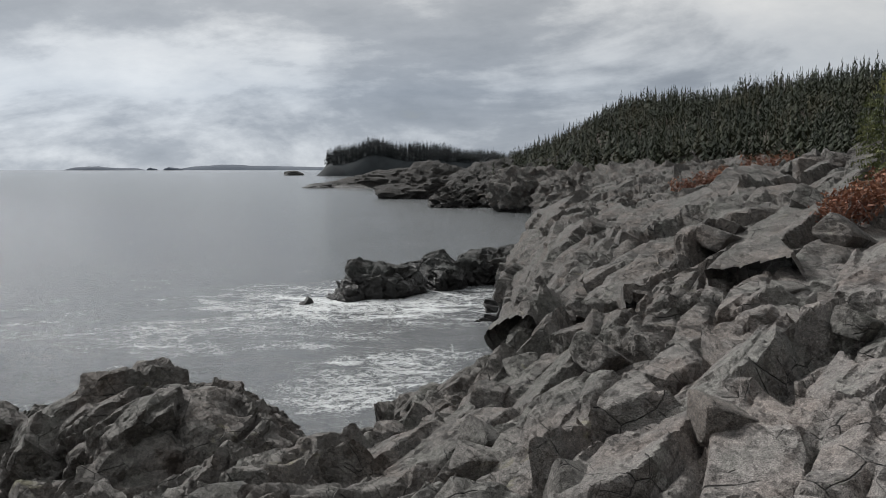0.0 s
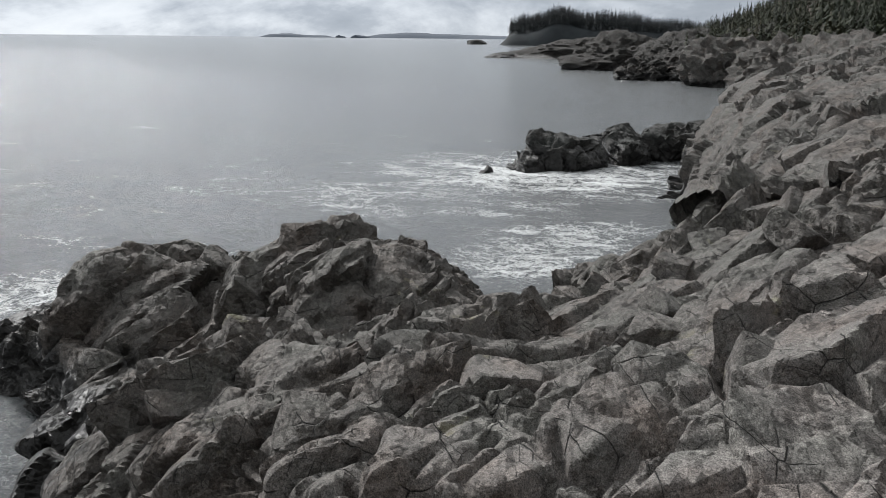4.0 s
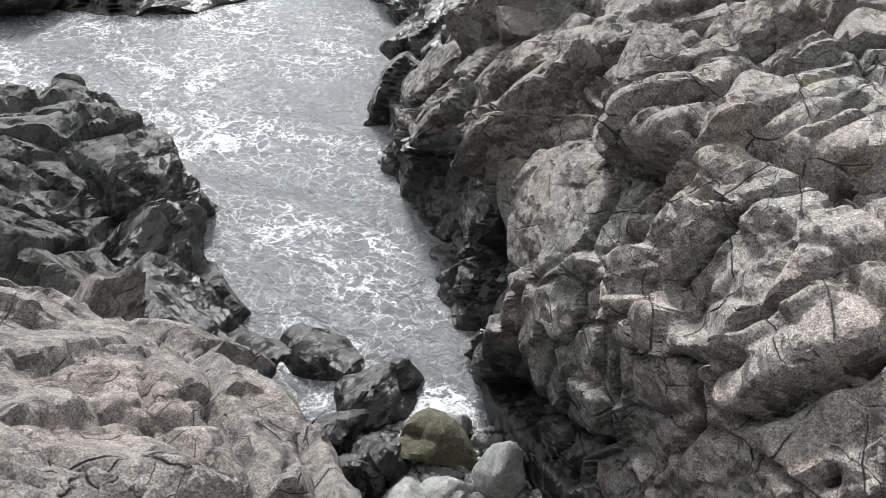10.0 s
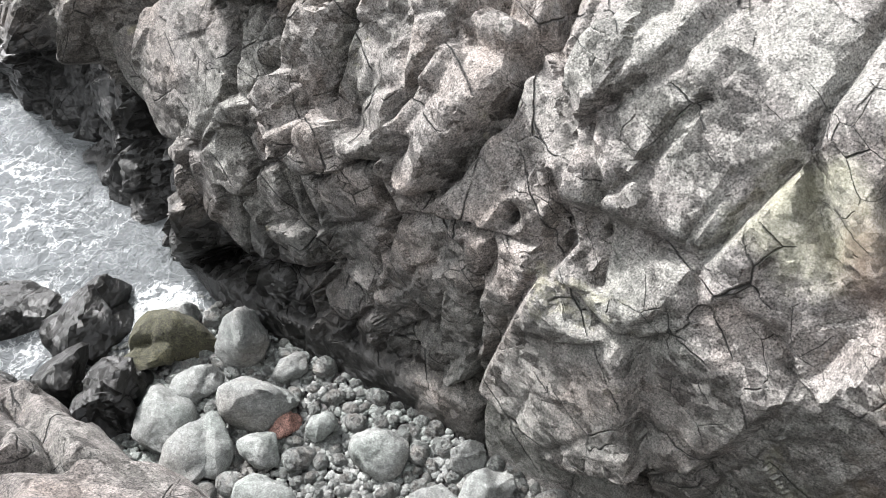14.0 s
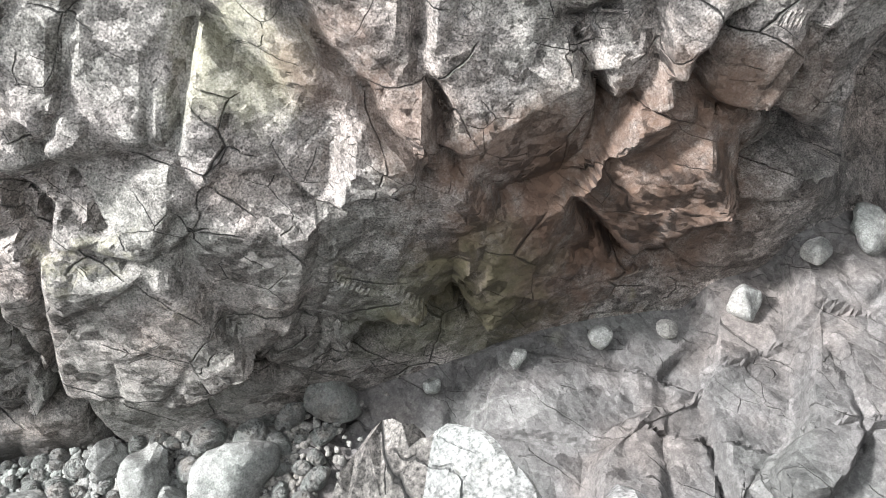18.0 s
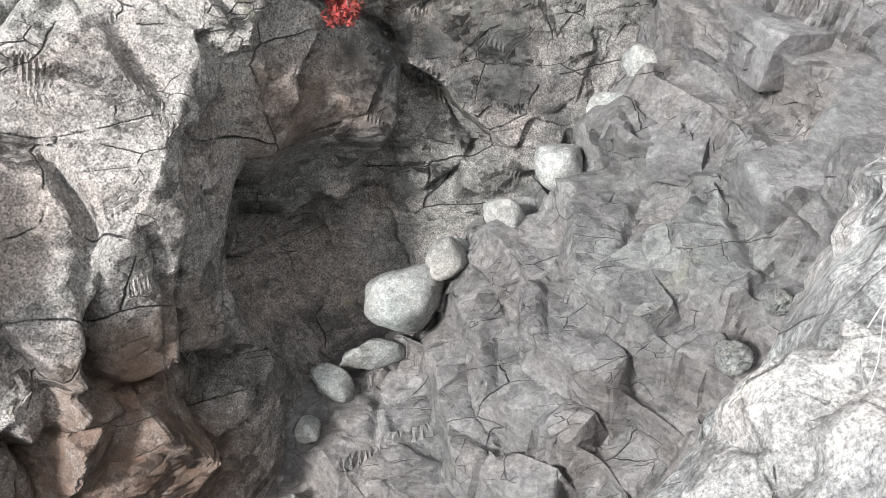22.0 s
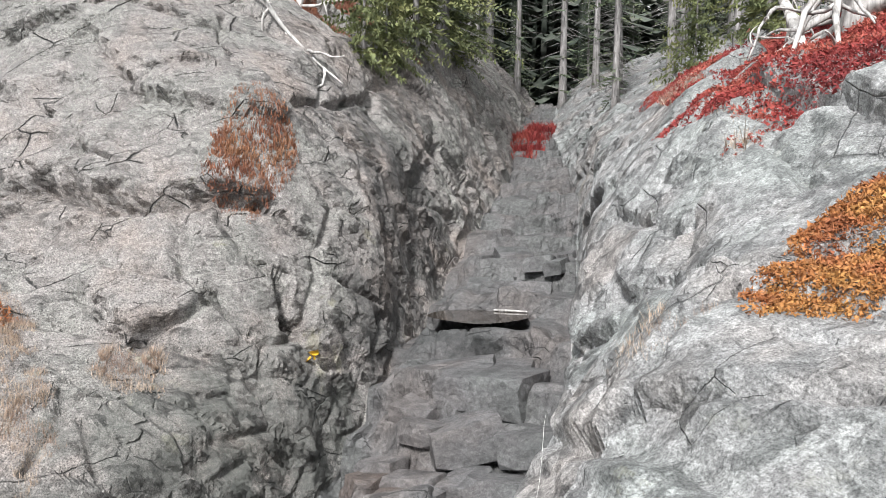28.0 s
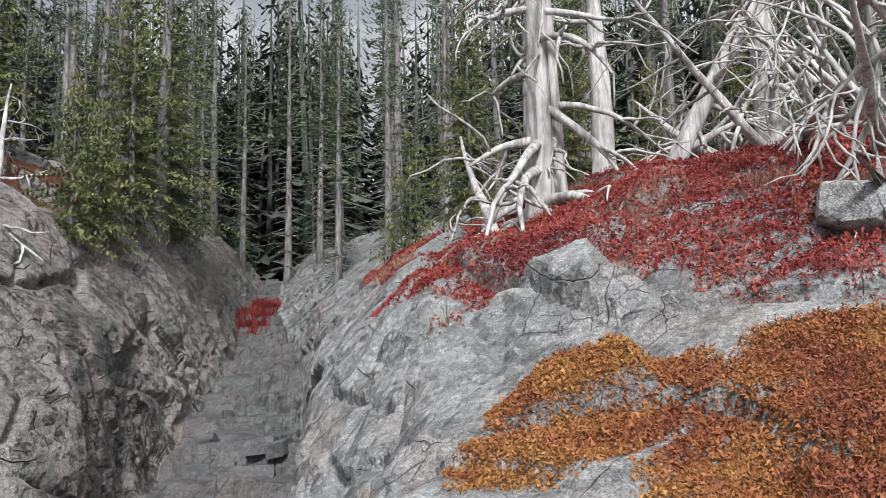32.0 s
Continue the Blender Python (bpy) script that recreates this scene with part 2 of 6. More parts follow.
# Near bank: top of the steep wall, its reach back, height 1.2 m back, 3 m back, 7 m back.
near_bank = table((-32, 12, 0.6, 12.5, 13, 14), (-22, 9.4, 0.5, 10, 10.8, 11.8), (-16, 8.6, 0.4, 9.2, 10.0, 11.0), (-11.4, 7.9, 0.25, 8.8, 9.6, 10.4), (-8, 7.0, 0.25, 8.2, 9.0, 9.7), (-6, 5.9, 0.2, 7.1, 7.8, 8.8),
                  (-4.6, 5.5, 0.2, 6.6, 7.0, 7.9), (-3.7, 5.2, 0.22, 6.2, 6.7, 7.3), (-2.9, 4.8, 0.25, 5.9, 6.3, 6.9), (-1.5, 4.3, 0.3, 5.5, 5.7, 6.0), (-0.4, 4.5, 0.22, 5.2, 5.6, 5.8), (0.3, 4.8, 0.2, 5.3, 5.5, 5.8), (0.9, 4.3, 0.2, 5.0, 5.3, 5.7), (1.6, 3.0, 0.55, 4.3, 5.0, 5.4), (3, 2.2, 0.3, 3.0, 4.0, 4.8),
                  (4.5, 2.1, 0.3, 2.7, 3.0, 4.2), (6, 1.0, 0.6, 1.7, 2.6, 3.6), (7.5, 0.0, 0.6, 0.6, 2.0, 3.0), (8.7, 0.5, 0.4, 1.2, 2.0, 2.6), (10.2, 1.0, 0.5, 1.4, 1.8, 2.4), (11.6, 0.9, 0.6, 1.2, 1.6, 2.2),
                  (13, 0.6, 0.6, 0.8, 1.2, 1.6), (15, -0.6, 0.6, -0.6, -0.4, 0.4), (26, -1, 1, -1, -1, -1))
COVE = np.array([(-17, 14.6), (-16, 17), (-13, 19), (-9, 19), (-5, 18), (-2, 17.5), (0.5, 18.5), (1.3, 22), (1.8, 27), (2.1, 33), (2.4, 38), (3.4, 52), (6, 60), (16, 75), (24, 140), (300, 160)], float)


def off_shore(x, y):
    """Metres inland from the cove's shore line, minus out at sea."""
    best, side = np.full(x.shape, 9e9), np.zeros(x.shape)
    for (ax, ay), (bx, by) in zip(COVE[:-1], COVE[1:]):
        ex, ey = bx - ax, by - ay
        t = np.clip(((x - ax) * ex + (y - ay) * ey) / (ex * ex + ey * ey), 0, 1)
        dx, dy = x - ax - t * ex, y - ay - t * ey
        d = dx * dx + dy * dy
        cross = ex * dy - ey * dx
        side = np.where(d < best, np.where(cross < 0, 1, -1), side)
        best = np.minimum(best, d)
    return np.sqrt(best) * side


def hump(x, y, cx, cy, rx, ry, turn, high, sharp=2.0):
    c, s = math.cos(radians(turn)), math.sin(radians(turn))
    u, v = ((x - cx) * c + (y - cy) * s) / rx, ((y - cy) * c - (x - cx) * s) / ry
    return high * np.clip(1 - (np.abs(u) ** sharp + np.abs(v) ** sharp), 0, 1) ** 0.6


def height(x, y):
    s, n = x * TO_SEA[0] + y * TO_SEA[1], x * ACROSS[0] + y * ACROSS[1]
    n1, n0, bed = gully(s, 1), gully(s, 2), gully(s, 3)
    jog = s + 0.45 * fbm(np.stack([x * 0.9, y * 0.9, 0 * x], -1).reshape(-1, 3), 2, 0.5, 8).reshape(x.shape) + 0.25 * (n - n1)
    rise = gully(jog, 3) / 0.34
    tread = 0.34 * (np.floor(rise) + smooth(0.84, 1.0, rise - np.floor(rise)))
    mid = bed + (tread - bed + 0.1) * smooth(0.5, -1.5, s)
    # A dark slot runs along the foot of the far wall.
    mid = mid - 0.3 * smooth(0.42, 0.2, n0 - n) * smooth(-2.0, -4.0, s) * smooth(-15.0, -12.0, s)
    mid = mid - 0.16 * smooth(1.0, 0.6, np.hypot((s + 10.8) / 0.8, (n - 3.0) / 0.7))
    d = n - n0
    za, wa, zb, zc = (far_bank(s, c) for c in (1, 2, 3, 4))
    plateau = np.clip(3.5 + (0.34 - 0.12 * smooth(20, 42, y)) * (x + 0.5) - 0.9 * smooth(11.5, 15, y) * smooth(2.5, -1, x), 1.9, 7.5)
    zc = np.where(s < 4, zc, np.maximum(zc, 0))
    deep = smooth(3.0, 7.0, d)
    plateau = np.maximum(plateau, zc * smooth(4, -4, s))
    beyond = zc * (1 - deep) + plateau * deep
    far = np.where(d < wa, mid + (za - mid) * np.clip(d / wa, 0, 1),
          np.where(d < 1.5, za + (zb - za) * (d - wa) / np.maximum(1.5 - wa, 0.1), np.where(d < 4, zb + (zc - zb) * (d - 1.5) / 2.5, beyond)))
    far = far + hump(x, y, -4.9, 14.4, 2.7, 2.3, 20, 1.6) + hump(x, y, -9.4, 14.2, 1.6, 2.6, -10, 0.8) - hump(x, y, -1.5, 15.5, 3.0, 2.4, 60, 0.3)
    shore = off_shore(x, y)
    far = np.where(y > 10, np.minimum(far, np.where(shore > 0, 2.4 * np.abs(shore) ** 0.65, 0.8 * shore) - 0.1), far)
    e = n1 - n
    zp, wp, zq, zr, zt = (near_bank(s, c) for c in (1, 2, 3, 4, 5))
    near = np.where(e < wp, mid + (zp - mid) * np.clip(e / wp, 0, 1),
           np.where(e < 1.2, zp + (zq - zp) * (e - wp) / np.maximum(1.2 - wp, 0.1), np.where(e < 3, zq + (zr - zq) * (e - 1.2) / 1.8, zr + (zt - zr) * np.clip((e - 3) / 4, 0, 2.0))))
    return np.maximum(np.where(n > n0, far, np.where(n < n1, near, mid)), -1.6)


CRACKS = []


def crack(width, depth, step, *places):
    """A joint of the rock through places along and across the gully: its half width and depth, and how far the side on the left of its run stands up."""
    places = np.array(places).reshape(-1, 2)
    CRACKS.append((max(width, 0.036 if places[0, 0] > -7 else 0.05), 1.15 * depth, step, places))


def hollow(radius, depth, s, n):
    """A dark hole in the rock."""
    HOLLOWS.append((radius, depth, s, n))


HOLLOWS = []
# Far wall of the gully, seaward end.
crack(0.06, 0.32, -0.16, 3.64, 3.58, 3.43, 3.16, 3.41, 2.86, 3.37, 2.68, 3.40, 2.49, 3.44, 2.26, 3.60, 1.99)
crack(0.05, 0.18, 0.16, 5.20, 1.72, 4.93, 1.62, 4.69, 1.66, 4.22, 1.85, 3.87, 2.17)
crack(0.05, 0.28, 0, 2.88, 2.32, 2.88, 2.14, 2.91, 2.00, 2.87, 1.92, 2.77, 1.82, 2.54, 1.77)
crack(0.04, 0.16, 0.05, 2.77, 2.60, 2.52, 2.46, 2.48, 2.26)
crack(0.04, 0.18, 0.04, 3.17, 2.96, 3.00, 2.98, 2.72, 2.89, 2.48, 2.75, 2.29, 2.57, 2.15, 2.40)
crack(0.03, 0.1, 0.03, 2.43, 2.70, 2.27, 2.87, 2.29, 3.06, 2.21, 3.24)
crack(0.06, 0.22, -0.06, 5.44, 2.25, 5.40, 2.02, 5.34, 1.89, 5.47, 1.64, 5.63, 1.45)
crack(0.05, 0.2, 0.1, 5.55, 1.32, 5.04, 1.35, 4.61, 1.42, 4.33, 1.51)
crack(0.07, 0.28, -0.12, 1.11, 3.47, 0.89, 3.35, 0.65, 3.29, 0.48, 3.16, 0.29, 3.09)
crack(0.045, 0.2, 0.05, 0.36, 3.68, 0.39, 3.51, 0.24, 3.37, 0.24, 3.19, 0.11, 3.14)
crack(0.045, 0.2, 0.05, -0.57, 3.74, -0.73, 3.55, -0.84, 3.50)
crack(0.05, 0.18, -0.12, -1.46, 3.85, -1.31, 3.73, -1.30, 3.67)
# Far wall, rusty part and the slot.
crack(0.04, 0.05, -0.08, 1.41, 2.98, 1.39, 2.84, 1.69, 2.58, 1.84, 2.39, 2.15, 2.27)
crack(0.04, 0.08, 0.13, 1.26, 2.84, 1.09, 2.87, 0.88, 2.81, 0.63, 2.93, 0.29, 3.09)
crack(0.035, 0.12, 0, -0.44, 3.72, -0.81, 3.86)
crack(0.045, 0.18, -0.08, -1.37, 3.89, -1.29, 3.74, -1.24, 3.66, -0.80, 3.51)
crack(0.04, 0.18, 0, -0.50, 3.69, -0.71, 3.52, -0.88, 3.46)
crack(0.035, 0.12, -0.04, -0.39, 4.00, -0.42, 3.73, -0.58, 3.76, -0.93, 3.90)
crack(0.03, 0.1, 0, -1.85, 3.95, -1.84, 3.84, -1.97, 3.76)
crack(0.05, 0.24, 0, -1.36, 4.46, -1.54, 4.36, -1.54, 4.06, -1.38, 3.80, -1.20, 3.65)
crack(0.04, 0.15, 0, -2.77, 4.58, -2.81, 4.56, -2.60, 4.52)
crack(0.03, 0.1, 0, -2.19, 4.76, -2.26, 4.37, -2.36, 4.22, -2.35, 4.13)
crack(0.04, 0.2, 0.04, -4.71, 5.61, -4.33, 5.06, -4.09, 4.61, -4.07, 4.50, -4.03, 4.46)
crack(0.04, 0.12, -0.2, -2.98, 5.10, -3.26, 4.92, -3.70, 4.68, -3.56, 4.62, -3.22, 4.59)
# Top of the far bank.
crack(0.04, 0.18, 0, -4.71, 5.65, -4.45, 5.19, -4.20, 4.80, -4.12, 4.59, -4.14, 4.50)
crack(0.05, 0.2, 0.18, -7.19, 5.86, -7.04, 5.19, -7.48, 5.00, -7.78, 4.88)
crack(0.035, 0.12, 0, -5.55, 4.77, -6.02, 4.98, -6.28, 5.16)
crack(0.06, 0.25, 0, -8.50, 4.40, -8.37, 4.22, -8.57, 4.10)
crack(0.04, 0.05, 0, -5.33, 6.71, -5.81, 6.03, -6.56, 5.78)
crack(0.06, 0.3, 0.25, -7.71, 7.38, -7.87, 6.64, -7.98, 5.93, -8.18, 5.32, -8.66, 4.84)
crack(0.04, 0.14, 0.1, -9.90, 5.07, -10.91, 5.00, -12.26, 5.08, -12.94, 5.31)
crack(0.045, 0.18, 0, -8.31, 5.03, -8.28, 4.77, -8.48, 4.42, -8.32, 4.23, -8.60, 4.09)
crack(0.04, 0.1, 0, -10.29, 6.34, -9.66, 5.95, -9.21, 5.38)
# Near slabs.
crack(0.035, 0.14, 0.2, -8.28, -0.04, -7.39, -0.43, -6.69, -0.80, -6.35, -1.06)
crack(0.05, 0.05, -0.16, -7.32, -1.26, -6.35, -1.07)
crack(0.05, 0.06, 0.1, -6.84, 0.82, -5.24, 0.06, -4.82, -0.54)
crack(0.03, 0.07, 0, -7.36, 0.94, -6.73, 0.80)
crack(0.025, 0.05, 0, -8.11, 0.01, -6.90, -0.40, -6.24, -0.39)
crack(0.05, 0.12, 0, -5.89, -0.97, -6.23, -1.11, -6.22, -1.44)
crack(0.05, 0.08, 0.12, -4.31, 0.68, -4.11, 0.50, -4.03, 0.37)
crack(0.03, 0.1, 0, -8.85, 2.08, -9.38, 1.74, -11.16, 2.09)
crack(0.03, 0.06, 0.05, -5.41, 1.06, -4.32, 0.50, -4.13, 0.31)
crack(0.03, 0.1, 0.05, -3.87, 1.51, -2.36, 0.68, -2.28, 0.40)
crack(0.03, 0.08, 0.06, -2.73, 0.66, -2.60, 0.58, -2.44, 0.41)
# Blocks above the gully mouth.
crack(0.04, 0.16, 0.04, 4.38, -2.57, 4.68, -2.46, 5.14, -2.08, 4.03, -1.79)
crack(0.05, 0.24, 0.1, 4.94, -1.67, 4.14, -1.41, 3.65, -1.18, 2.81, -0.94)
crack(0.025, 0.08, 0, 2.88, -2.06, 2.96, -1.62, 3.27, -1.30, 3.15, -1.15)
crack(0.045, 0.14, 0, 5.36, -1.77, 6.85, -1.45, 5.71, -1.19, 4.39, -0.85)
crack(0.025, 0.06, 0.03, 3.11, -2.16, 3.52, -2.14, 3.99, -1.91, 4.34, -1.60)
crack(0.05, 0.15, 0.15, 4.03, -0.89, 3.29, -0.77, 2.96, -0.74)
# Rock point.
crack(0.16, 0.4, 0, 12.50, 0.84, 11.34, 1.59, 13.27, 2.92, 11.68, 3.26, 9.67, 4.07, 11.82, 5.43)
crack(0.1, 0.32, 0.12, 6.90, 3.93, 6.52, 3.18, 6.02, 2.72, 5.50, 2.28, 5.42, 2.01)
crack(0.05, 0.16, 0.05, 6.92, 4.36, 6.27, 4.17, 5.72, 4.16, 5.92, 4.60, 6.08, 5.42)
crack(0.05, 0.16, 0, 5.70, 3.84, 5.39, 2.98, 5.14, 2.61)
crack(0.04, 0.14, 0, 6.03, 4.49, 5.15, 3.93, 4.59, 3.63)
crack(0.05, 0.16, 0.05, 5.03, 3.23, 4.72, 3.38, 4.50, 3.85, 4.51, 4.36)
crack(0.05, 0.12, 0, 13.17, 4.94, 12.43, 5.12, 12.68, 5.79)
crack(0.05, 0.12, 0, 15.87, 3.74, 13.44, 4.00, 12.63, 4.34)
crack(0.07, 0.2, 0.1, 9.43, 0.78, 7.91, 1.22, 8.44, 1.33, 7.68, 1.68)
crack(0.06, 0.2, 0.1, 6.71, 2.11, 6.16, 1.98, 5.73, 2.13, 5.91, 2.51)
crack(0.06, 0.16, 0.1, 8.03, 2.04, 7.14, 1.96, 6.63, 2.42)
crack(0.08, 0.2, 0, 15.85, 3.44, 15.68, 2.37, 15.89, 1.48, 17.02, 0.94)
crack(0.08, 0.2, 0, 16.22, 2.48, 17.10, 1.40)
# Slate bed, lower steps.
crack(0.04, 0.1, 0.06, -2.47, 2.86, -2.58, 2.57, -2.65, 2.20)
crack(0.035, 0.14, 0.03, -3.11, 2.83, -3.04, 2.20, -3.04, 1.53)
crack(0.035, 0.16, 0.14, -1.70, 2.74, -1.78, 2.24, -1.90, 1.81)
crack(0.03, 0.03, -0.2, -2.63, 2.18, -2.33, 1.86, -1.94, 1.79)
crack(0.03, 0.12, -0.12, -4.03, 1.91, -3.72, 1.91, -3.43, 1.82, -3.11, 1.72)
crack(0.05, 0.2, 0, -3.04, 1.52, -2.64, 1.36)
crack(0.03, 0.05, 0.22, -4.98, 3.86, -5.28, 2.86)
crack(0.035, 0.1, -0.25, -5.28, 2.86, -4.35, 1.97, -4.02, 1.96, -3.33, 1.85)
crack(0.03, 0.03, -0.15, -5.49, 3.29, -5.12, 3.19)
crack(0.04, 0.1, -0.2, -4.90, 1.74, -4.58, 1.69, -4.40, 1.62)
crack(0.03, 0.06, 0.15, -5.08, 2.58, -5.21, 2.32, -4.90, 1.74)
# Slate bed, upper steps.
crack(0.03, 0.05, 0.2, -4.90, 3.89, -5.22, 3.56, -5.24, 2.87)
crack(0.03, 0.04, 0.2, -5.56, 3.94, -5.73, 3.33, -5.74, 2.66, -5.75, 2.30, -5.85, 1.68)
crack(0.03, 0.04, 0.18, -6.08, 3.11, -6.03, 3.06, -5.93, 2.60, -6.18, 2.04)
crack(0.03, 0.08, 0.14, -5.34, 2.89, -5.14, 2.74, -4.92, 1.84)
crack(0.03, 0.06, 0.12, -9.15, 3.69, -8.79, 2.57, -8.70, 2.04)
crack(0.035, 0.1, 0.14, -8.22, 3.51, -8.06, 2.85, -8.16, 2.20, -8.13, 1.91)
crack(0.03, 0.06, 0.14, -9.79, 3.85, -10.05, 3.00, -9.90, 2.21)
crack(0.03, 0.1, 0.14, -7.05, 3.73, -7.14, 3.31, -7.00, 2.81)
crack(0.03, 0.05, 0.2, -6.09, 3.05, -6.19, 2.75, -6.25, 2.35, -6.22, 1.95)
crack(0.03, 0.05, 0.18, -5.77, 3.49, -5.73, 2.94, -5.76, 2.57, -5.73, 2.10)
crack(0.03, 0.05, -0.2, -7.31, 2.30, -6.57, 2.03, -6.15, 1.88)
crack(0.03, 0.06, 0.08, -8.58, 3.44, -8.80, 2.91, -8.12, 2.27)
# Holes under the blocks of the far wall and the point.
hollow(0.45, 0.6, 8.3, 1.05)
# The slot that undercuts the far wall.
hollow(1.2, 0.6, -3.2, 4.38)
hollow(1.2, 0.3, -4.8, 4.2)


def broken(p, nrm, mesh_step):
    """How far the joints and holes set the rock at p (n, 3) back, its outward ways being nrm and its mesh as fine as mesh_step."""
    out = np.zeros(len(p))
    for width, depth, step, places in CRACKS:
        x, y = places[:, 0] * TO_SEA[0] + places[:, 1] * ACROSS[0], places[:, 0] * TO_SEA[1] + places[:, 1] * ACROSS[1]
        knots = np.stack([x, y, height(x, y)], 1)
        reach = 1.3 if step else 4 * width + 0.2
        close = np.where(np.all((p > knots.min(0) - reach) & (p < knots.max(0) + reach), 1))[0]
        if not len(close):
            continue
        q = p[close]
        q = q + 0.05 * np.stack([fbm(q * 2.6 + c, 3, 0.6, c) for c in (5, 15, 25)], 1)
        best, side, past = np.full(len(q), 99.0), np.zeros(len(q)), np.zeros(len(q))
        for i, (a, b) in enumerate(zip(knots[:-1], knots[1:])):
            run = b - a
            long_ = np.linalg.norm(run)
            t = (q - a) @ run / long_**2
            over = np.maximum(np.maximum(-t, t - 1), 0) * long_
            v = q - a - np.clip(t, 0, 1)[:, None] * run
            d = np.linalg.norm(v, axis=1)
            nearer = d < best
            s_ = np.einsum("ij,ij->i", np.cross(nrm[close], run / long_), v)
            best, side, past = np.where(nearer, d, best), np.where(nearer, s_, side), np.where(nearer, over, past)
        wide = np.maximum(width, 1.25 * mesh_step[close])
        out[close] -= depth * (width / wide) ** 0.6 * np.exp(-((best / wide) ** 2)) * (0.65 + 0.35 * value_noise(q * 1.7, 3))
        if step:
            soft_ = np.maximum(0.035, 1.1 * mesh_step[close])
            up = smooth(-1, 1, side * np.sign(step) / soft_) - 0.4
            out[close] += abs(step) * up * np.exp(-best / 0.38) * smooth(0.25, 0.0, past)
    for radius, depth, s_, n_ in HOLLOWS:
        x, y = s_ * TO_SEA[0] + n_ * ACROSS[0], s_ * TO_SEA[1] + n_ * ACROSS[1]
        c = np.array([x, y, float(height(np.array([x]), np.array([y]))[0])])
        d = np.linalg.norm(p - c, axis=1) / radius
        out -= depth * smooth(1.0, 0.35, d)
    return out


def grid_mesh(name, x, y, z, keep=None):
    """A mesh over two-dimensional arrays of places; keep says which of its cells stay. Each cell is split along its straighter diagonal, so that joints run clean."""
    r, c = x.shape
    idx = np.arange(r * c, dtype=np.int32).reshape(r, c)
    co = np.stack([x, y, z], -1)
    wide = np.pad(co, ((1, 1), (1, 1), (0, 0)), "edge")
    one = np.linalg.norm(wide[:-3, :-3] - wide[1:-2, 1:-2] - wide[2:-1, 2:-1] + wide[3:, 3:], axis=-1)
    two = np.linalg.norm(wide[:-3, 3:] - wide[1:-2, 2:-1] - wide[2:-1, 1:-2] + wide[3:, :-3], axis=-1)
    a, b, c_, d = idx[:-1, :-1], idx[1:, :-1], idx[1:, 1:], idx[:-1, 1:]
    first = (one <= two)[..., None]
    tris = np.stack([np.where(first, np.stack([a, b, c_], -1), np.stack([a, b, d], -1)), np.where(first, np.stack([a, c_, d], -1), np.stack([b, c_, d], -1))], 2)
    if keep is not None:
        tris = tris[keep]
    tris = tris.reshape(-1, 3)
    co = co.reshape(-1, 3)
    if keep is not None:
        used, tris = np.unique(tris, return_inverse=True)
        co, tris = co[used], tris.reshape(-1, 3).astype(np.int32)
    me = bpy.data.meshes.new(name)
    me.vertices.add(len(co))
    me.vertices.foreach_set("co", co.astype(np.float32).ravel())
    me.loops.add(tris.size)
    me.loops.foreach_set("vertex_index", np.ascontiguousarray(tris, np.int32).ravel())
    me.polygons.add(len(tris))
    me.polygons.foreach_set("loop_start", np.arange(0, tris.size, 3, dtype=np.int32))
    me.polygons.foreach_set("use_smooth", np.ones(len(tris), bool))
    me.update(calc_edges=True)
    return me


def normals(x, y, z):
    p = np.stack([x, y, z], -1)
    n = np.cross(np.gradient(p, axis=0), np.gradient(p, axis=1))
    n /= np.linalg.norm(n, axis=-1, keepdims=True) + 1e-9
    return np.where(n[..., 2:] < 0, -n, n)


def spread(a, times=2):
    """Evens out an array along its columns and rows."""
    for _ in range(times):
        a = np.pad(a, ((1, 1), (1, 1), (0, 0)), "edge")
        a = (a[:-2, 1:-1] + a[2:, 1:-1] + a[1:-1, :-2] + a[1:-1, 2:] + 2 * a[1:-1, 1:-1]) / 6
    return a


def rocky(x, y, amount=1.0, fine=True, scale=1.0, flags=None):
    """The places of a sheet of rock over the ground plan x, y. amount may vary from place to place; flags: how far the sheet is slabby bed."""
    p = np.stack([x, y, height(x, y)], -1)
    worn = spread(p, 10)
    p = worn if flags is None else worn + (p - worn) * flags[..., None]
    nrm = spread(normals(*np.moveaxis(p, -1, 0)), 8)
    nrm /= np.linalg.norm(nrm, axis=-1, keepdims=True) + 1e-9
    flat = p.reshape(-1, 3)
    out = scale * rock_detail(flat / scale, 1.0, fine).reshape(x.shape) * amount
    if flags is not None:
        on = (flags > 0.05).ravel()
        plates = np.zeros(len(flat))
        l_, t_, e_, _ = cells(flat[on], 0.9, 63, (0.75, 1.7, 0.9), (6, 8, 43))
        lb, tb, eb, _ = cells(flat[on], 0.3, 65, (0.8, 1.6, 0.9), (4, 10, 43), 0.045)
        plates[on] = 0.035 * l_ + 0.12 * t_ - 0.05 * np.exp(-((e_ / 0.03) ** 2)) + 0.004 * lb + 0.014 * tb
        out = out + flags * plates.reshape(x.shape)
        mesh_step = np.maximum(*[np.linalg.norm(np.gradient(p, axis=k), axis=-1) for k in (0, 1)]).ravel()
        out = out + broken(flat, nrm.reshape(-1, 3), mesh_step).reshape(x.shape)
    p = p + out[..., None] * nrm
    return tuple(np.moveaxis(p, -1, 0))


def sheet_object(name, label, x, y, z, skin, keep=None, category="rock", crisp=True):
    me = grid_mesh(name, x, y, z, keep)
    if crisp:
        me.set_sharp_from_angle(angle=radians(24))
    me.materials.append(skin)
    return tagged(new(name, me), label, category, kind="structure")


